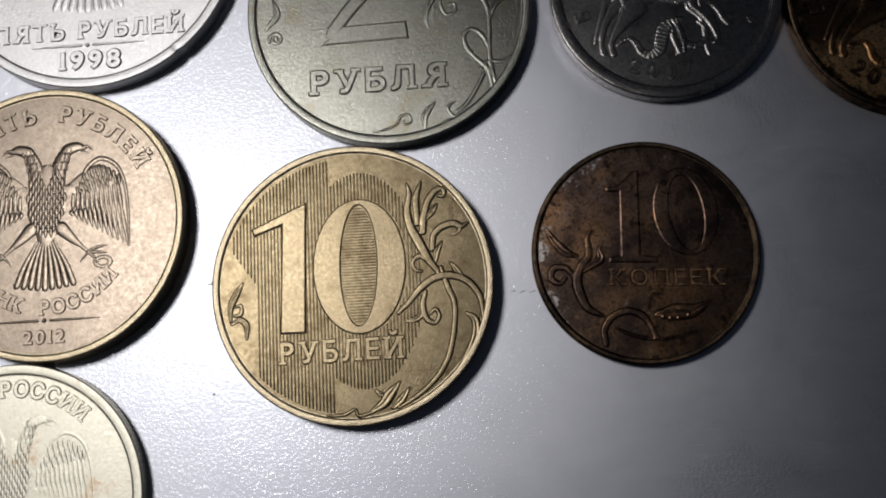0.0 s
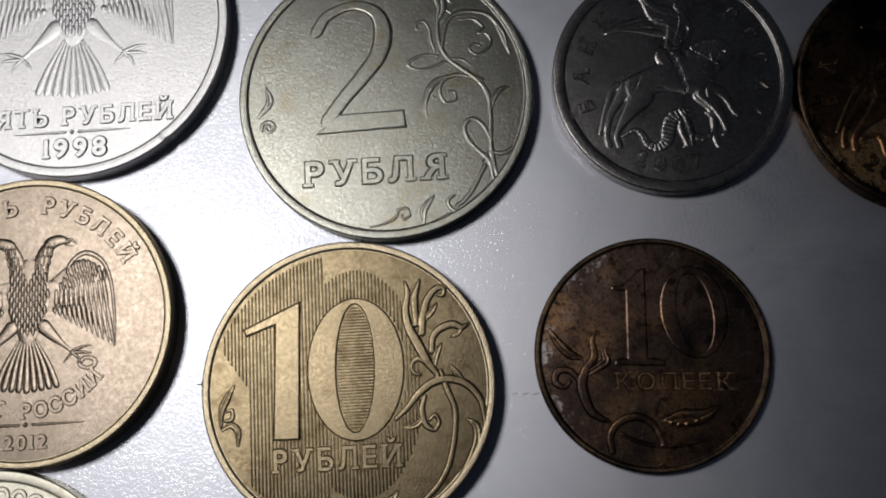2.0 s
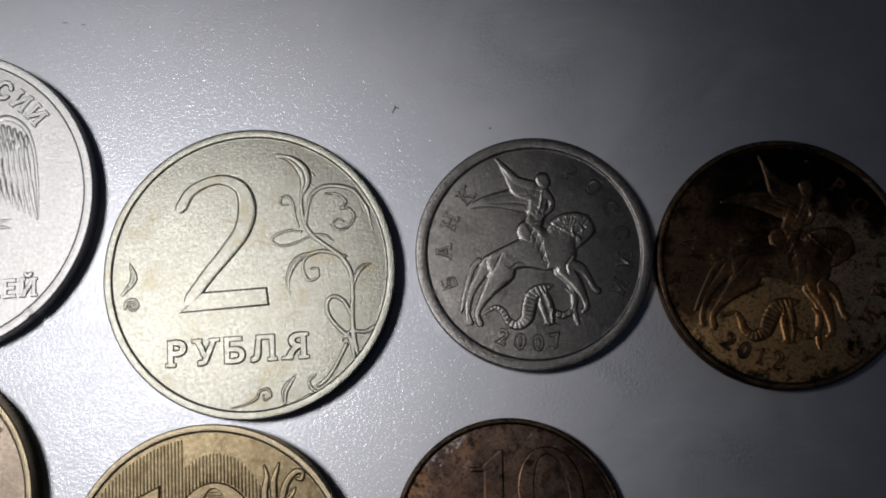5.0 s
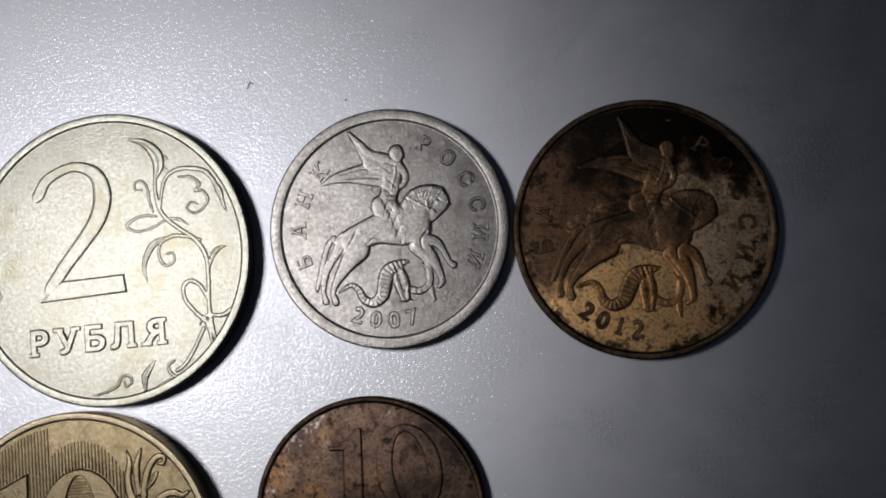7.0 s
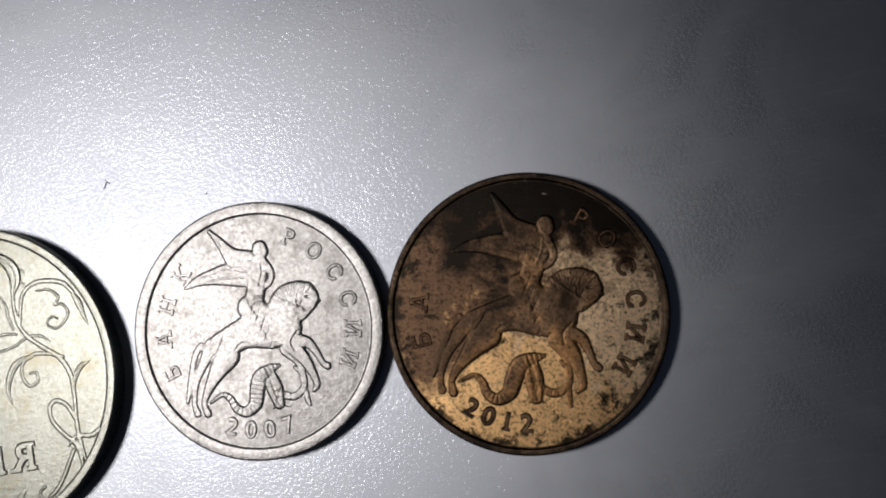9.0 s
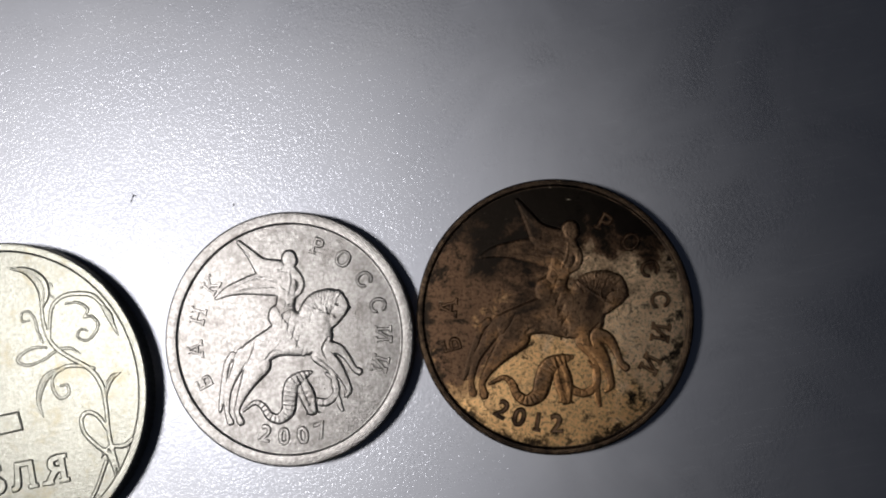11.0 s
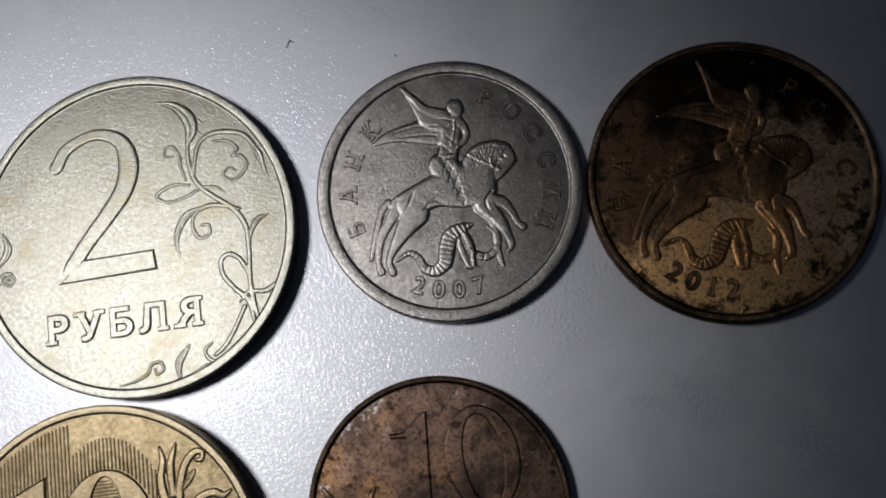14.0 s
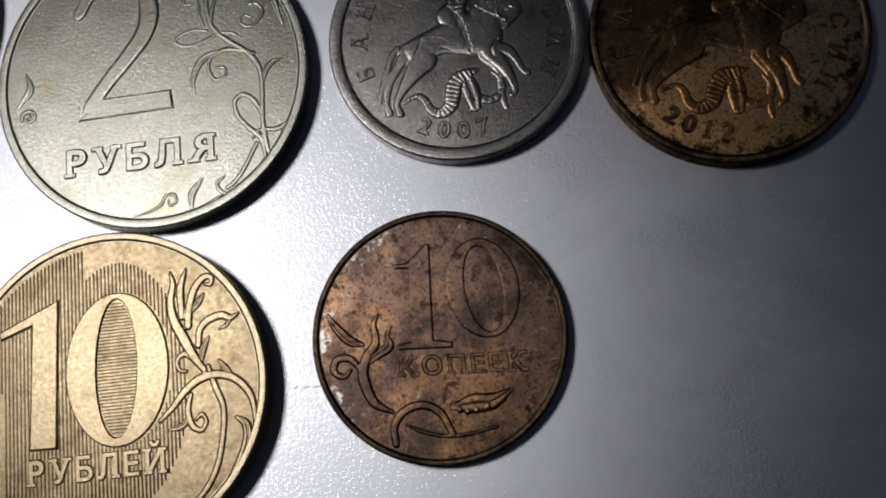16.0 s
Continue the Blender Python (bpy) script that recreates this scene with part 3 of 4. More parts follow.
FOLIAGE = [
    [(5.80, 4.48, 0.21), (6.43, 5.22, 0.38), (6.83, 5.75, 0.13)],
    [(8.50, 3.80, 0.29), (8.27, 3.43, 0.25), (7.80, 3.21, 0.13)],
    [(6.44, 1.26, 0.25), (6.64, 2.05, 0.38), (7.02, 2.75, 0.13)],
    [(8.42, 0.01, 0.25), (8.03, 0.53, 0.38), (7.64, 1.10, 0.13)],
    [(5.46, -2.44, 0.25), (4.89, -3.03, 0.37), (3.97, -3.22, 0.12)],
    [(8.63, -2.83, 0.17), (9.22, -3.36, 0.45), (9.29, -4.34, 0.53), (8.76, -5.70, 0.53), (7.77, -7.10, 0.33), (6.90, -8.02, 0.16)],
    [(1.09, -9.79, 0.16), (2.01, -9.28, 0.53), (2.57, -8.59, 0.62), (3.31, -7.71, 0.12)],
    [(2.28, -8.86, 0.25), (1.80, -8.51, 0.29), (1.44, -8.21, 0.12)],
    [(2.74, -9.60, 0.20), (3.38, -9.04, 0.45), (4.03, -8.15, 0.12)],
    [(-9.43, -2.50, 0.13), (-9.41, -1.37, 0.38), (-8.98, -0.39, 0.42), (-8.45, 0.50, 0.13)],
    [(-9.34, -2.63, 0.17), (-8.70, -2.33, 0.34), (-8.20, -2.82, 0.38), (-8.22, -3.81, 0.17)],
]


def ten_ruble():
    M = BRASS
    top, z = coin("ten_ruble_coin", "worn yellow brass ten ruble coin with fine hatched lines", -3.72, -22.40, 0, 10.85, 2.2, M, 0.50, 0.14, True, BRASS_RIM)
    s = Shape()
    plate(s, [(-7.75, 4.65), (-3.3, 6.6), (-3.6, -3.7), (-5.65, -3.65), (-5.35, 4.75), (-7.5, 4.0)], z, 0.17)
    part("numeral", s.v, s.f, BRASS_HIGH, top, "raised figure 1", smooth=False)
    s = Shape()
    ring_plate(s, (0.62, 1.27), (3.63, 5.28), (1.37, 4.65), z, 0.17, -0.03, c2=(0.57, 1.37))
    part("numeral", s.v, s.f, BRASS_HIGH, top, "raised figure 0", smooth=False)
    # fine upright lines behind the figures, lying lines inside the nought
    s = Shape()
    x = -9.1
    while x < 5.4:
        edge = math.sqrt(10.1 ** 2 - x * x) - 0.25
        spans = []
        if x < -1.65:
            low = -edge if x > -7.5 else 3.4 + (x + 9.5) * -1.45
            spans.append((low, edge))
        q = 1 - ((x - 0.75) / 4.75) ** 2
        if x >= -1.65 and q > 0:
            half = 8.3 * math.sqrt(q)
            o = 1 - ((x - 0.8) / 3.6) ** 2
            if o > 0:
                g = 5.3 * math.sqrt(o)
                spans += [(0.25 - half, 1.3 - g), (1.3 + g, 0.25 + half)]
            else:
                spans.append((0.25 - half, 0.25 + half))
        for a, b in spans:
            if b - a > 0.3:
                ridge(s, [(x, a, 0.155), (x, b, 0.155)], z, 0.1, k=4, step=2.0)
        x += 0.265
    y = -3.0
    while y < 5.9:
        q = 1 - ((y - 1.4) / 4.6) ** 2
        if q > 0.02:
            g = 1.36 * math.sqrt(q)
            ridge(s, [(0.57 - g, y, 0.12), (0.57 + g, y, 0.12)], z, 0.08, k=4, step=1.0)
        y += 0.225
    part("hatching", s.v, s.f, M, top, "fine raised parallel lines")
    word(top, "lettering", word_straight("РУБЛЕЙ", -5.85, 3.85, -5.9, -4.3, z, 0.17, bold=0.02), BRASS_HIGH)
    part("scroll_stem", *emboss([(fuller(VINE, 1.4), 0.15)], [], z), BRASS_HIGH, top)
    for st in fuller(TENDRIL, 1.35):
        part("curl", *emboss([([st], 0.14)], [], z), BRASS_HIGH, top)
    for st in fuller(FOLIAGE, 1.35):
        vein = [(x, y, 0.12) for x, y, _ in st]
        part("leaf", *emboss([([st], 0.15)], [([vein], -0.05)], z), BRASS_HIGH, top)


# strokes of the scroll on the brown coin: x, y, width
BRANCH = [
    [(-3.55, -6.92, 0.41), (-3.59, -5.77, 0.45), (-2.86, -4.84, 0.49), (-1.57, -4.53, 0.49), (-0.42, -5.18, 0.45), (0.22, -6.59, 0.41)],
    [(-2.75, -5.71, 0.19), (-1.67, -6.31, 0.23), (-0.21, -6.73, 0.22), (1.30, -6.74, 0.22), (3.20, -6.46, 0.19)],
    [(-3.61, -4.80, 0.23), (-4.70, -4.12, 0.53), (-5.18, -3.12, 0.65), (-5.35, -1.96, 0.65), (-4.98, -0.89, 0.58), (-4.32, -0.00, 0.50), (-4.37, 1.17, 0.35), (-4.04, 1.83, 0.16)],
    [(-5.45, -1.83, 0.31), (-6.15, -0.95, 0.42), (-7.08, -0.92, 0.46), (-7.30, -1.70, 0.42), (-6.68, -2.12, 0.31), (-6.22, -1.71, 0.23)],
]
SPRIG = [
    [(0.36, -4.93, 0.23), (1.81, -4.79, 1.05), (3.13, -4.78, 0.90), (4.37, -4.17, 0.22)],
    [(-5.02, -1.31, 0.31), (-4.13, -0.80, 0.54), (-3.43, -0.34, 0.58), (-3.56, 0.34, 0.31), (-3.19, 0.95, 0.15)],
    [(-5.22, -0.05, 0.23), (-6.05, 0.27, 0.58), (-6.90, 1.22, 0.51), (-7.49, 2.23, 0.16)],
]


def ten_kopek():
    M = BRONZE
    top, z = coin("ten_kopek_coin", "small corroded dark brown ten kopek coin", 18.82, -21.2, 0, 8.68, 1.25, M, 0.36, 0.13, False, DARK_RIM)
    s = Shape()
    plate(s, [(-2.7, 5.2), (-1.75, 5.25), (-0.35, 6.4), (0.0, 6.4), (-0.35, -0.25), (0.9, -0.5), (0.9, -1.0), (-2.9, -0.75), (-2.85, -0.3),
              (-1.95, -0.2), (-1.65, 4.75), (-2.65, 4.85)], z, 0.13, 0.1)
    part("numeral", s.v, s.f, M, top, "raised figure 1", smooth=False)
    s = Shape()
    ring_plate(s, (3.3, 2.9), (2.5, 3.5), (1.25, 2.95), z, 0.13, 0.08, c2=(3.36, 2.82))
    part("numeral", s.v, s.f, M, top, "raised figure 0", smooth=False)
    word(top, "lettering", word_straight("КОПЕЕК", -3.1, 5.8, -2.45, -1.2, z, 0.15, slope=-0.06, bold=0.0), INK)
    part("scroll_stem", *emboss([(fuller(BRANCH, 1.2), 0.16)], [], z), M, top)
    for st in fuller(SPRIG, 1.2):
        vein = [(x, y, 0.14) for x, y, _ in st]
        part("leaf", *emboss([([st], 0.15)], [([vein], -0.05)], z), M, top)
    s = Shape()
    for x, y in ((0.9, -5.1), (1.4, -5.25), (2.0, -5.25), (2.75, -5.1)):
        dome(s, x, y, 0.27, 0.27, z + 0.07, 0.1)
    part("berries", s.v, s.f, M, top)


# strokes of the mounted figure and the serpent: x, y, width
HORSE = [
    [(-2.80, -0.66, 2.07), (-0.90, -0.03, 2.38), (0.93, 0.16, 3.33), (2.00, -0.21, 2.76)],
    [(2.19, -0.76, 1.97), (2.22, 0.77, 2.69), (2.56, 1.72, 2.38), (3.43, 2.19, 1.66), (3.94, 2.11, 1.42)],
    [(4.03, 2.17, 1.34), (4.33, 1.52, 1.18), (3.84, 0.91, 1.02), (3.44, 0.41, 0.67)],
    [(4.55, 1.36, 0.47), (4.82, 1.32, 0.31)],
    [(-4.29, -0.38, 0.56), (-4.81, -0.94, 0.52), (-5.31, -2.27, 0.48), (-5.67, -3.42, 0.44), (-5.93, -4.21, 0.28)],
]
LEGS = [
    [(-3.50, -0.51, 1.20), (-4.36, -1.74, 0.80), (-5.08, -2.91, 0.60), (-5.43, -4.37, 0.44), (-5.30, -5.14, 0.56)],
    [(-2.50, -1.39, 2.07), (-3.46, -2.52, 1.27), (-4.25, -3.60, 0.71), (-4.69, -4.48, 0.48), (-4.55, -5.26, 0.59)],
    [(2.54, -1.14, 1.02), (3.48, -1.45, 0.86), (4.01, -2.17, 0.59), (4.38, -3.06, 0.47), (4.69, -3.35, 0.58)],
    [(2.29, -1.46, 1.34), (3.11, -2.59, 0.98), (3.54, -3.65, 0.66), (3.73, -4.51, 0.51), (3.43, -4.89, 0.31)],
    [(1.94, -1.68, 1.10), (2.72, -2.84, 0.67), (2.77, -4.32, 0.47), (2.86, -5.32, 0.47), (2.98, -5.81, 0.31)],
]
RIDER = [
    [(1.14, 5.77, 1.20), (1.22, 5.51, 1.12)],
    [(0.61, 4.87, 1.44), (0.69, 4.07, 1.68), (0.40, 2.89, 1.52), (0.06, 1.92, 1.59)],
    [(0.05, 1.84, 1.83), (0.39, 0.86, 1.59), (0.68, -0.20, 1.11), (0.88, -1.28, 0.51)],
    [(0.27, 5.33, 0.96), (-0.88, 5.82, 0.77), (-1.58, 6.68, 0.53), (-2.11, 7.31, 0.45), (-2.39, 7.65, 0.32)],
    [(1.24, 4.76, 0.80), (1.72, 3.90, 0.52), (1.50, 3.24, 0.48), (0.93, 2.88, 0.44)],
    [(-0.02, 4.19, 1.92), (-1.38, 4.33, 1.53), (-2.59, 4.36, 1.09), (-3.83, 4.24, 0.69), (-4.78, 3.90, 0.24)],
]
SPEAR = [
    [(-2.36, 7.56, 0.20), (-0.89, 4.33, 0.20), (0.76, 1.73, 0.20), (1.60, -0.75, 0.20), (2.53, -2.50, 0.20), (3.04, -3.85, 0.16)],
]
SERPENT = [
    [(-4.21, -4.52, 0.24), (-3.28, -4.10, 0.40), (-2.73, -4.47, 0.55), (-2.36, -5.23, 0.67), (-1.69, -5.57, 0.83), (-0.95, -5.13, 1.06), (-0.66, -4.19, 1.22), (-0.29, -3.33, 1.18), (0.49, -2.89, 0.79), (1.19, -2.72, 0.31)],
    [(0.37, -3.15, 0.71), (0.64, -4.27, 0.94), (0.79, -5.40, 0.63)],
    [(0.93, -4.71, 0.63), (1.95, -5.06, 0.59), (2.74, -4.55, 0.55), (2.80, -3.61, 0.47), (2.29, -3.02, 0.27)],
]


def rider_coin(name, label, x, y, turn, R, H, M, rim_w, k, year, field, rim_M=None, ink=None, bank="БАНК", figure=None, year_at=(245.7, 279.7), depth=1.05):
    """A kopek coin with a mounted figure in relief, the bank's name round it and the year below."""
    top, z = coin(name, label, x, y, turn, R, H, M, rim_w, field, False, rim_M)
    torso, skirt = RIDER[1], RIDER[2]
    CHEST = [(0.2, 4.75, 1.5), (-0.8, 5.05, 1.2), (-1.35, 5.65, 0.7), (-1.7, 6.3, 0.4)]
    SADDLE = [(-0.3, 1.7, 1.9), (0.5, 0.9, 2.0), (0.9, 0.0, 1.6), (0.9, -0.9, 0.9)]
    marks = [(hatch([(1.55, 2.2, 1), (2.4, 2.75, 1), (3.5, 2.75, 1), (4.3, 2.2, 1)], 15, 0.6, 80, 0.09), -0.03),
             (hatch([(2.0, 1.6, 1), (2.7, 2.1, 1), (3.5, 2.1, 1)], 8, 0.55, 70, 0.08), -0.02),
             ([[(-0.4, 4.6, 0.12), (-1.8, 4.75, 0.12), (-3.3, 4.5, 0.1)], [(-0.4, 3.9, 0.12), (-1.6, 4.1, 0.12), (-2.9, 4.1, 0.1)]], -0.025),
             (hatch(torso, 5, 0.9, 60, 0.12), -0.015), (hatch(skirt, 9, 1.5, 20, 0.12, 0.5), -0.025), (hatch(skirt, 5, 1.5, -40, 0.12, 0.5), -0.02),
             ([[(0.55, 3.1, 0.12), (0.9, 4.0, 0.14), (1.0, 4.8, 0.1)], [(0.15, 2.3, 0.14), (0.8, 2.35, 0.14)], [(0.0, 1.95, 0.12), (0.8, 2.05, 0.12)]], 0.03),
             ([[(0.95, 2.9, 0.1), (2.2, 1.8, 0.1), (3.55, 1.0, 0.1)], [(3.1, 1.75, 0.1), (3.2, 1.1, 0.1), (3.7, 0.8, 0.1)]], 0.035),
             ([[(3.95, 1.75, 0.16), (4.1, 1.7, 0.16)]], -0.05),
             ([[(-2.5, 0.1, 0.12), (-2.9, -0.7, 0.14), (-3.5, -1.5, 0.1)], [(-1.9, -1.2, 0.12), (-1.2, -0.7, 0.14), (-0.6, -0.9, 0.1)]], -0.025),
             (hatch([(-1.9, 0.0, 1), (-0.8, -0.4, 1)], 6, 0.5, 60, 0.08), -0.015),
             ([[(2.9, -0.6, 0.14), (2.4, -1.2, 0.16), (2.5, -1.9, 0.12)]], -0.04)]
    part("emblem", *emboss([(HORSE[4:], 0.085), (LEGS[:1] + LEGS[4:], 0.085), (HORSE[:4], 0.115), (LEGS[1:4], 0.12), (fuller(RIDER[5:], 1.15), 0.085), (RIDER[1:3] + [SADDLE, CHEST], 0.115), (RIDER[3:5] + RIDER[:1], 0.13), (SPEAR, 0.12)],
                           marks, z, k, depth=depth), figure or M, top, "raised mounted figure")
    scales = [(hatch(SERPENT[0], 26, 0.0, 90, 0.1), -0.035), (hatch(SERPENT[1], 7, 0.0, 20, 0.1), -0.04), (hatch(SERPENT[2], 9, 0.0, 90, 0.08), -0.02)]
    claws = [[(0.7, -5.1, 0.3), (0.45, -5.5, 0.2), (0.3, -5.75, 0.1)], [(0.85, -5.2, 0.3), (1.15, -5.6, 0.2), (1.4, -5.7, 0.1)]]
    part("serpent", *emboss([(SERPENT[:1], 0.125), (SERPENT[2:], 0.10), (fuller(SERPENT[1:2], 1.35), 0.11), (claws, 0.10)], scales, z, k, depth=depth), figure or M, top, "raised winged serpent")
    r = 7.02 * k
    word(top, "lettering", word_arc(bank, r, 196.0, 196.0 - 20.33 * (len(bank) - 1), 1.15 * k, z, 0.12, bold=-0.02), ink or M)
    word(top, "lettering", word_arc("РОССИИ", r, 61.5, -26.3, 1.15 * k, z, 0.12, bold=-0.02), ink or M)
    word(top, "date", word_arc(year, 7.0 * k, year_at[0], year_at[1], 1.2 * k, z, 0.13, inward=False, bold=-0.005), ink or M)
    return top


def eagle(s, z, h, k, dy):
    """A two-headed heraldic bird in relief: body, wings with feathers, legs and fanned tail."""
    def put(pts, hh, kk=6):
        q = [(a * k, b * k + dy, c * k) for a, b, c in pts]
        for m in (False, True):
            ridge(s, q, z, hh, mirror=m, k=kk, step=0.2)
    ridge(s, [(0, 3.6 * k + dy, 2.4 * k), (0, 2.4 * k + dy, 3.7 * k), (0, 0.6 * k + dy, 3.3 * k), (0, -1.1 * k + dy, 1.8 * k)], z, h * 1.1, k=10)
    put([(0.75, 3.0, 1.7), (0.95, 4.4, 1.4), (1.4, 5.5, 1.1), (2.2, 6.0, 0.8)], h)
    put([(1.6, 5.85, 1.05), (2.35, 6.05, 0.95), (3.0, 5.95, 0.45)], h * 1.1)
    put([(2.9, 6.05, 0.34), (3.3, 6.0, 0.26), (3.65, 5.7, 0.1)], h)
    put([(2.8, 5.7, 0.22), (3.4, 5.5, 0.08)], h * 0.8)
    put([(0.8, 2.2, 1.6), (1.9, 2.5, 1.5), (3.0, 3.2, 1.7), (4.2, 3.7, 1.8), (5.2, 2.9, 1.6)], h * 0.6)
    put([(1.2, 1.6, 2.2), (2.8, 1.9, 2.8), (4.6, 2.2, 3.6), (5.6, 0.4, 2.4), (6.4, -1.6, 0.8)], h * 0.6)
    put([(1.8, 2.9, 0.3), (2.7, 2.9, 0.32), (3.2, 4.2, 0.4), (4.3, 4.95, 0.5), (5.6, 4.3, 0.42), (6.3, 2.7, 0.34), (6.6, 0.2, 0.3), (6.7, -2.2, 0.14)], h * 0.8)
    for i in range(12):
        put([(6.0 - 0.36 * i, 1.0 - 0.02 * i, 0.40), (6.25 - 0.385 * i, -0.4 + 0.1 * i, 0.48), (6.6 - 0.41 * i, -2.2 + 0.24 * i, 0.18)], h * 0.72, 5)
    for i in range(11):
        put([(5.75 - 0.36 * i, 2.7 - 0.06 * i, 0.40), (5.95 - 0.38 * i, 1.4 - 0.02 * i, 0.48), (6.15 - 0.4 * i, 0.35 + 0.06 * i, 0.2)], h * 0.9, 5)
    for r in range(4):
        for i in range(9 - r):
            x = 2.6 + 0.40 * i + 0.18 * (r % 2) - 0.06 * r
            y = 4.1 - 0.42 * r - 0.11 * abs(i - 4) ** 1.5
            if 2.9 - 0.35 * r < x < 6.2:
                put([(x, y + 0.25, 0.36), (x + 0.04, y - 0.12, 0.38), (x + 0.07, y - 0.45, 0.14)], h * 1.0, 4)
    for r in range(13):
        y = 4.0 - 0.40 * r
        half = 1.75 - 0.16 * abs(r - 5)
        for i in range(5):
            x = (i + 0.5 * (r % 2)) * 0.42
            if x > half or (r < 3 and x < 0.5 - 0.2 * r):
                continue
            up = z + h * (0.98 - 0.35 * (x / 1.9) ** 2)
            for m in (False, True) if x else (False,):
                ridge(s, [(x * k, (y + 0.22) * k + dy, 0.34 * k), (x * k * 1.02, (y - 0.12) * k + dy, 0.34 * k), (x * k * 1.04, (y - 0.38) * k + dy, 0.12 * k)], up, h * 0.42, mirror=m, k=4)
    for r in range(8):
        cx, cy = 0.78 + 0.085 * r + 0.004 * r * r, 3.35 + 0.33 * r
        half = 0.62 - 0.03 * r
        for i in range(3):
            x = cx + (i - 1 + 0.25 * (r % 2)) * half * 0.72
            put([(x + 0.03, cy + 0.18, 0.26), (x, cy - 0.08, 0.27), (x - 0.03, cy - 0.28, 0.1)], h * 1.32, 4)
    put([(2.15, 6.2, 0.2), (2.3, 6.2, 0.2)], h * 1.35, 4)
    put([(1.2, -0.5, 1.3), (2.0, -1.3, 0.9), (2.8, -2.0, 0.45), (3.5, -2.6, 0.36)], h)
    for toe in ([(3.4, -2.5, 0.3), (4.2, -2.2, 0.3), (4.9, -2.1, 0.1)], [(3.4, -2.6, 0.3), (4.3, -2.6, 0.3), (4.9, -2.7, 0.1)],
                [(3.4, -2.6, 0.3), (3.9, -3.0, 0.26), (4.1, -3.5, 0.1)], [(3.5, -2.5, 0.3), (3.0, -3.0, 0.22), (2.8, -3.3, 0.1)]):
        put(toe, h * 0.9)
    for i in range(5):
        a = 0.11 + 0.1 * (i - 0.5) if i else 0.0
        x = 0.56 * i
        put([(0.16 * i, -1.5, 0.25), (0.11 * i + x * 0.55, -3.4, 0.5), (0.02 + x, -5.2 + 0.07 * i, 0.6)], h * 0.8)


def eagle_coin(name, label, x, y, turn, R, H, M, rim_w, k, dy, field, rim_M=None, nick=None, h=0.085):
    top, z = coin(name, label, x, y, turn, R, H, M, rim_w, field, True, rim_M, nick=nick)
    s = Shape()
    eagle(s, z, h, k, dy)
    part("emblem", s.v, s.f, M, top, "raised two-headed heraldic bird")
    return top, z


def rule(top, z, M, y, half):
    s = Shape()
    for q in (-1, 1):
        ridge(s, [(q * 0.55, y, 0.26), (q * half * 0.6, y, 0.2), (q * half, y, 0.08)], z, 0.13)
    dome(s, 0, y, 0.2, 0.2, z, 0.14)
    part("rule", s.v, s.f, M, top)


def five_ruble():
    M = BRIGHT_NICKEL
    top, z = eagle_coin("five_ruble_coin", "bright silvery five ruble coin with a nicked rim", -24.76, 7.5, 0, 12.5, 1.8, M, 0.72, 1.2, 0.55, 0.13, nick=-52.5, h=0.062)
    word(top, "lettering", word_straight("ПЯТЬ РУБЛЕЙ", -8.0, 8.1, -8.25, -6.85, z, 0.12), M)
    rule(top, z, M, -8.85, 4.6)
    word(top, "date", word_straight("1998", -2.4, 2.9, -10.85, -9.35, z, 0.12), M)
    word(top, "lettering", word_arc("БАНК РОССИИ", 10.2, 140, 40, 1.45, z, 0.12), M)


def ten_ruble_back():
    M = DULL_BRASS
    top, z = eagle_coin("ten_ruble_coin", "browned brass ten ruble coin with a shiny rim", -27.75, -16.1, 0, 11.0, 2.2, M, 0.5, 1.0, 0.0, 0.13, BRASS_RIM)
    word(top, "lettering", word_arc("ДЕСЯТЬ РУБЛЕЙ", 8.9, 148, 32.5, 1.25, z, 0.12), M)
    word(top, "lettering", word_arc("БАНК РОССИИ", 6.75, 222, 318, 1.1, z, 0.12, inward=False), M)
    rule(top, z, M, -7.75, 4.4)
    word(top, "date", word_straight("2012", -1.7, 1.7, -9.5, -8.5, z, 0.12), M)
    s = Shape()
    for r in (0.62, 0.34):
        ridge(s, [(4.6 + r * 1.2 * math.cos(a), -3.4 + r * 0.8 * math.sin(a), 0.14) for a in np.linspace(0, 2 * math.pi, 13)], z, 0.1, k=4)
    part("mint_mark", s.v, s.f, M, top)


def one_ruble():
    M = STAINED_NICKEL
    top, z = eagle_coin("one_ruble_coin", "yellowed silvery one ruble coin with rusty stains", -30.44, -37.27, 0, 10.25, 1.5, M, 0.72, 0.97, 0.0, 0.12, h=0.032)
    word(top, "lettering", word_arc("БАНК РОССИИ", 8.35, 138, 50, 1.2, z, 0.09), M)


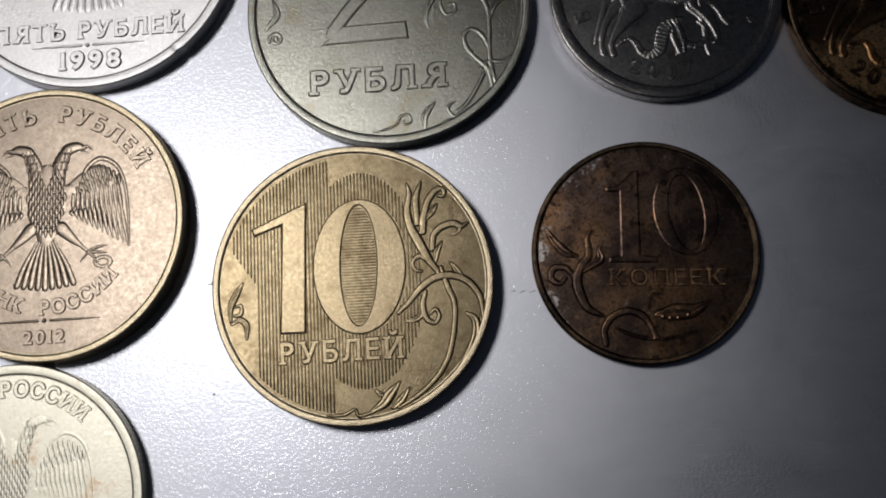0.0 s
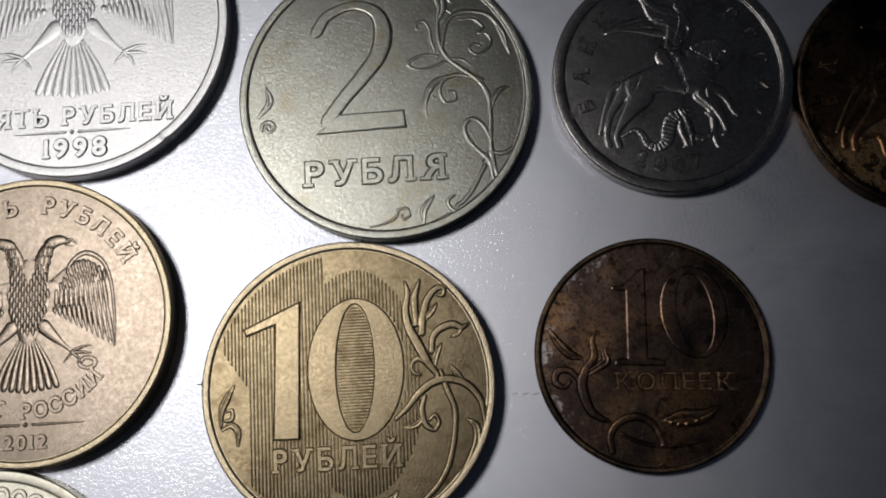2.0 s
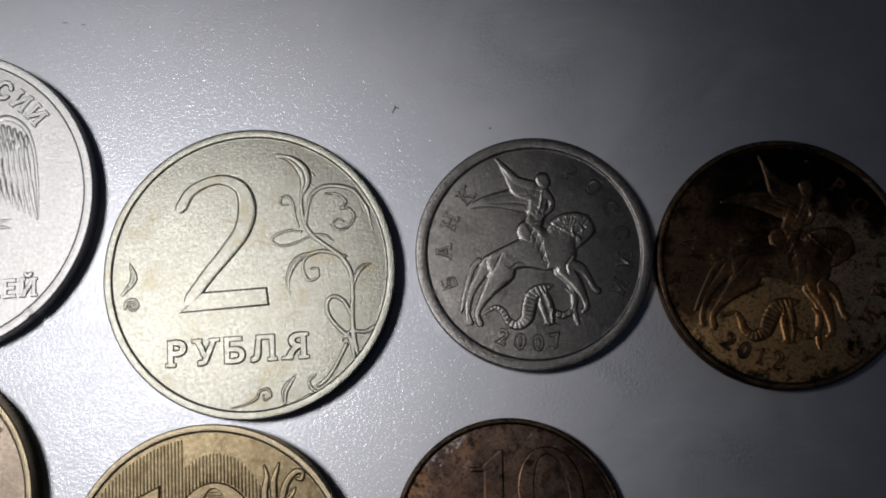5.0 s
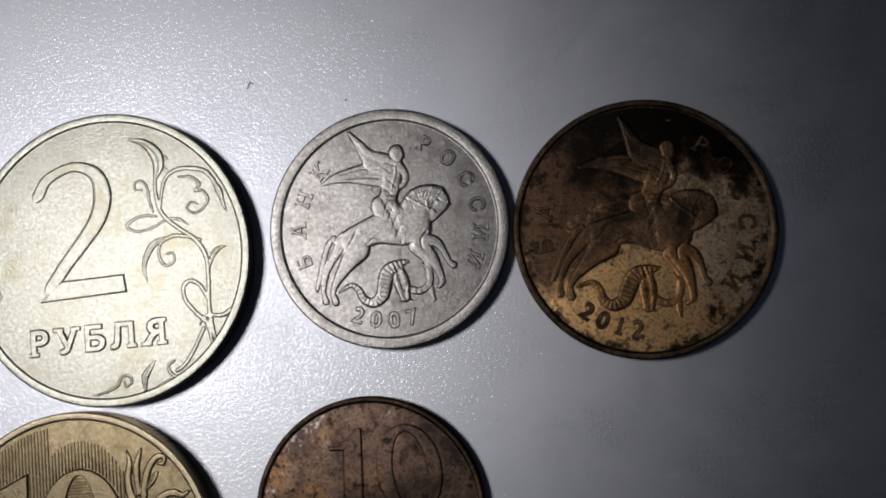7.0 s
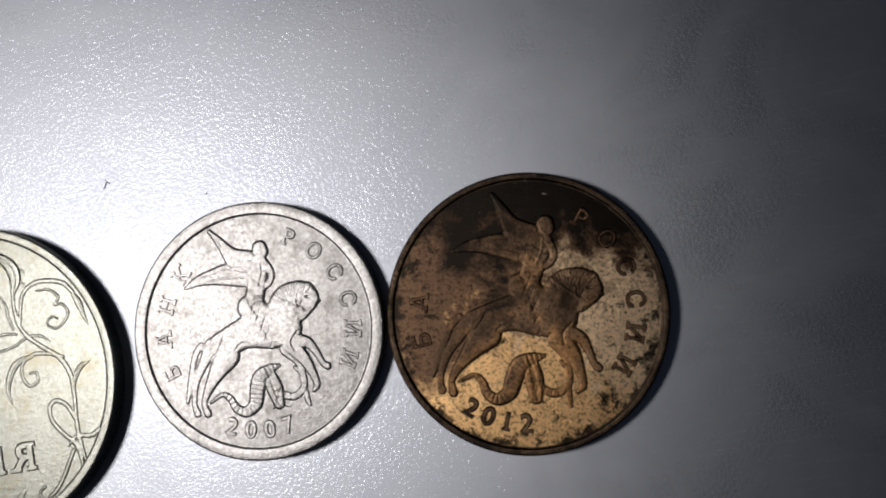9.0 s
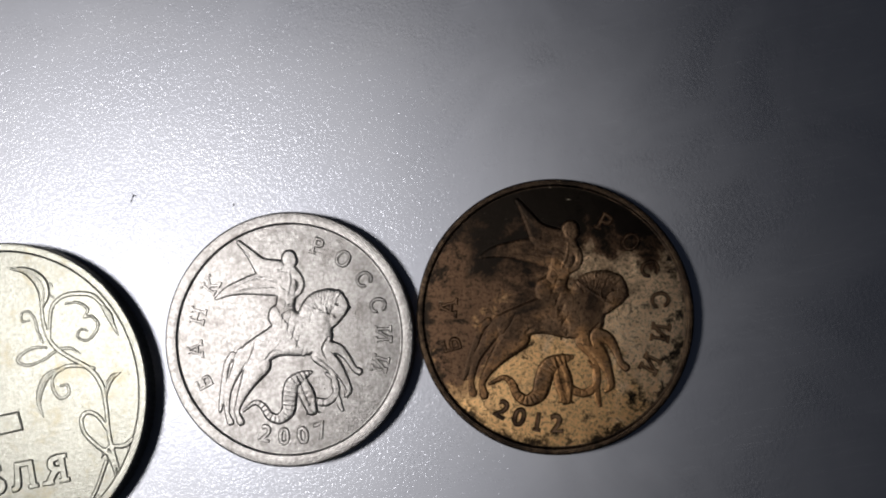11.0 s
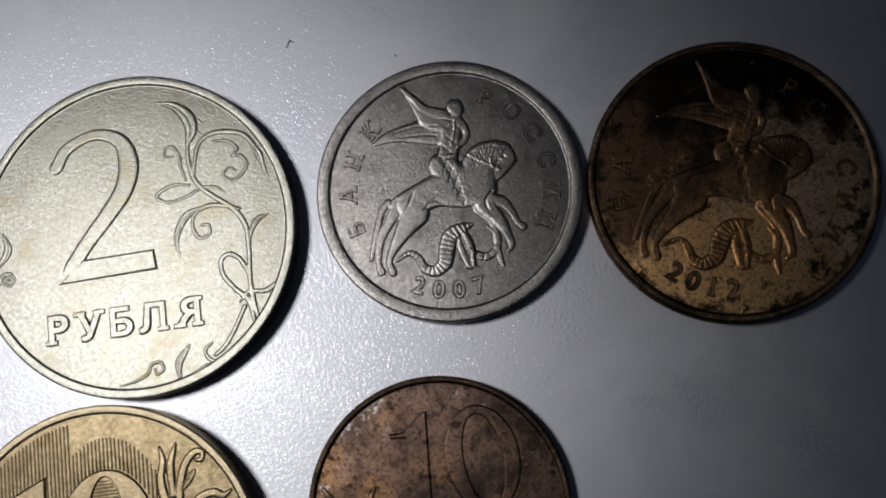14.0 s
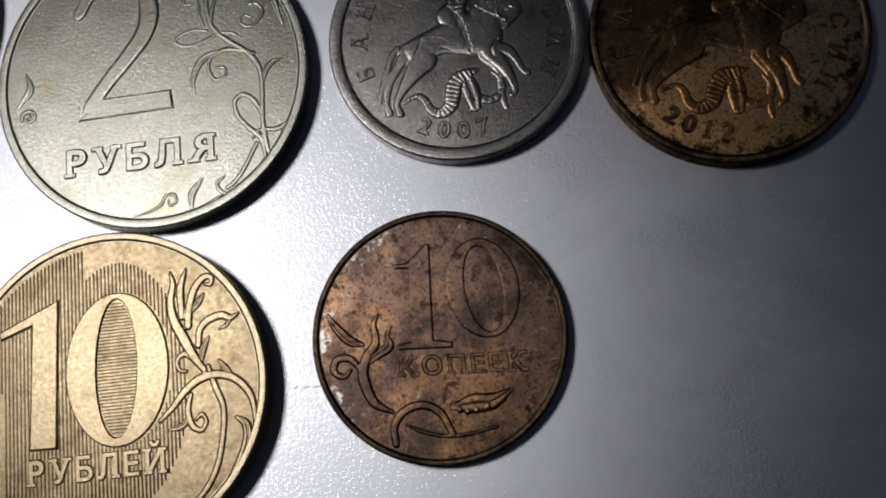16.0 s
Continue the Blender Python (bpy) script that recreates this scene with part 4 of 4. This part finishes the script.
two_ruble()
ten_ruble()
ten_kopek()
rider_coin("five_kopek_coin", "greyed silvery five kopek coin with a broad rim", 22.28, 0.02, 0, 9.25, 1.45, GREY_NICKEL, 0.84, 1.0, "2007", 0.14)
rider_coin("fifty_kopek_coin", "tarnished copper fifty kopek coin with dark corroded patches", 41.4, -2.12, -11.5, 9.75, 1.5, COPPER, 0.44, 1.07, "2012", 0.12, DARK_RIM, INK, "БА", DARK_COPPER, (241.2, 271.4), 0.95)
five_ruble()
ten_ruble_back()
one_ruble()


# ---- specks on the table ----
def speck(x, y, size, turn):
    s = Shape()
    c, q = math.cos(turn), math.sin(turn)
    ridge(s, [(0.0, 0.0, 0.09), (size * c, size * q, 0.13), (size * (c + 0.5 * q), size * (q - 0.5 * c), 0.05)], 0.0, 0.07, k=5, step=0.06)
    ridge(s, [(size * c, size * q, 0.1), (size * (c - 0.2 * q), size * (q + 0.55 * c), 0.05)], 0.0, 0.06, k=5, step=0.06)
    ob = part("dust_speck", s.v, s.f, DUST, None)
    ob.matrix_basis = pose(x * MM, y * MM, 0)
    tagged(ob, "tiny grey dust speck lying on the tabletop", "dust speck", "specks of dust on the tabletop")


speck(11.8, 12.6, 0.55, 1.0)
speck(-15.5, -21.5, 0.35, 0.1)
speck(-15.2, -30.2, 0.18, 0.6)


# raised white strokes added in place of the glint of scratches in the laminate
def lint(x, y, size, turn):
    s = Shape()
    c, q = math.cos(turn), math.sin(turn)
    ridge(s, [(0.0, 0.0, 0.05), (size * c * 0.5, size * q * 0.5 + 0.04, 0.11), (size * c, size * q, 0.05)], 0.0, 0.06, k=5, step=0.06)
    ob = part("scratch_glint_mark", s.v, s.f, SCRATCH_GLINT, None)
    ob.matrix_basis = pose(x * MM, y * MM, 0)
    tagged(ob, "short white mark standing in for a glinting scratch in the tabletop", "lint", "lint fibres on the tabletop")


for n in range(3):
    lint(8.35 + 0.72 * n, -23.6 - 0.06 * n, 0.42 + 0.06 * n, 0.25)
lint(-15.6, 22.6, 0.5, -0.2)
lint(-14.0, 22.3, 0.4, -0.2)
speck(19.6, 10.7, 0.10, 0.4)
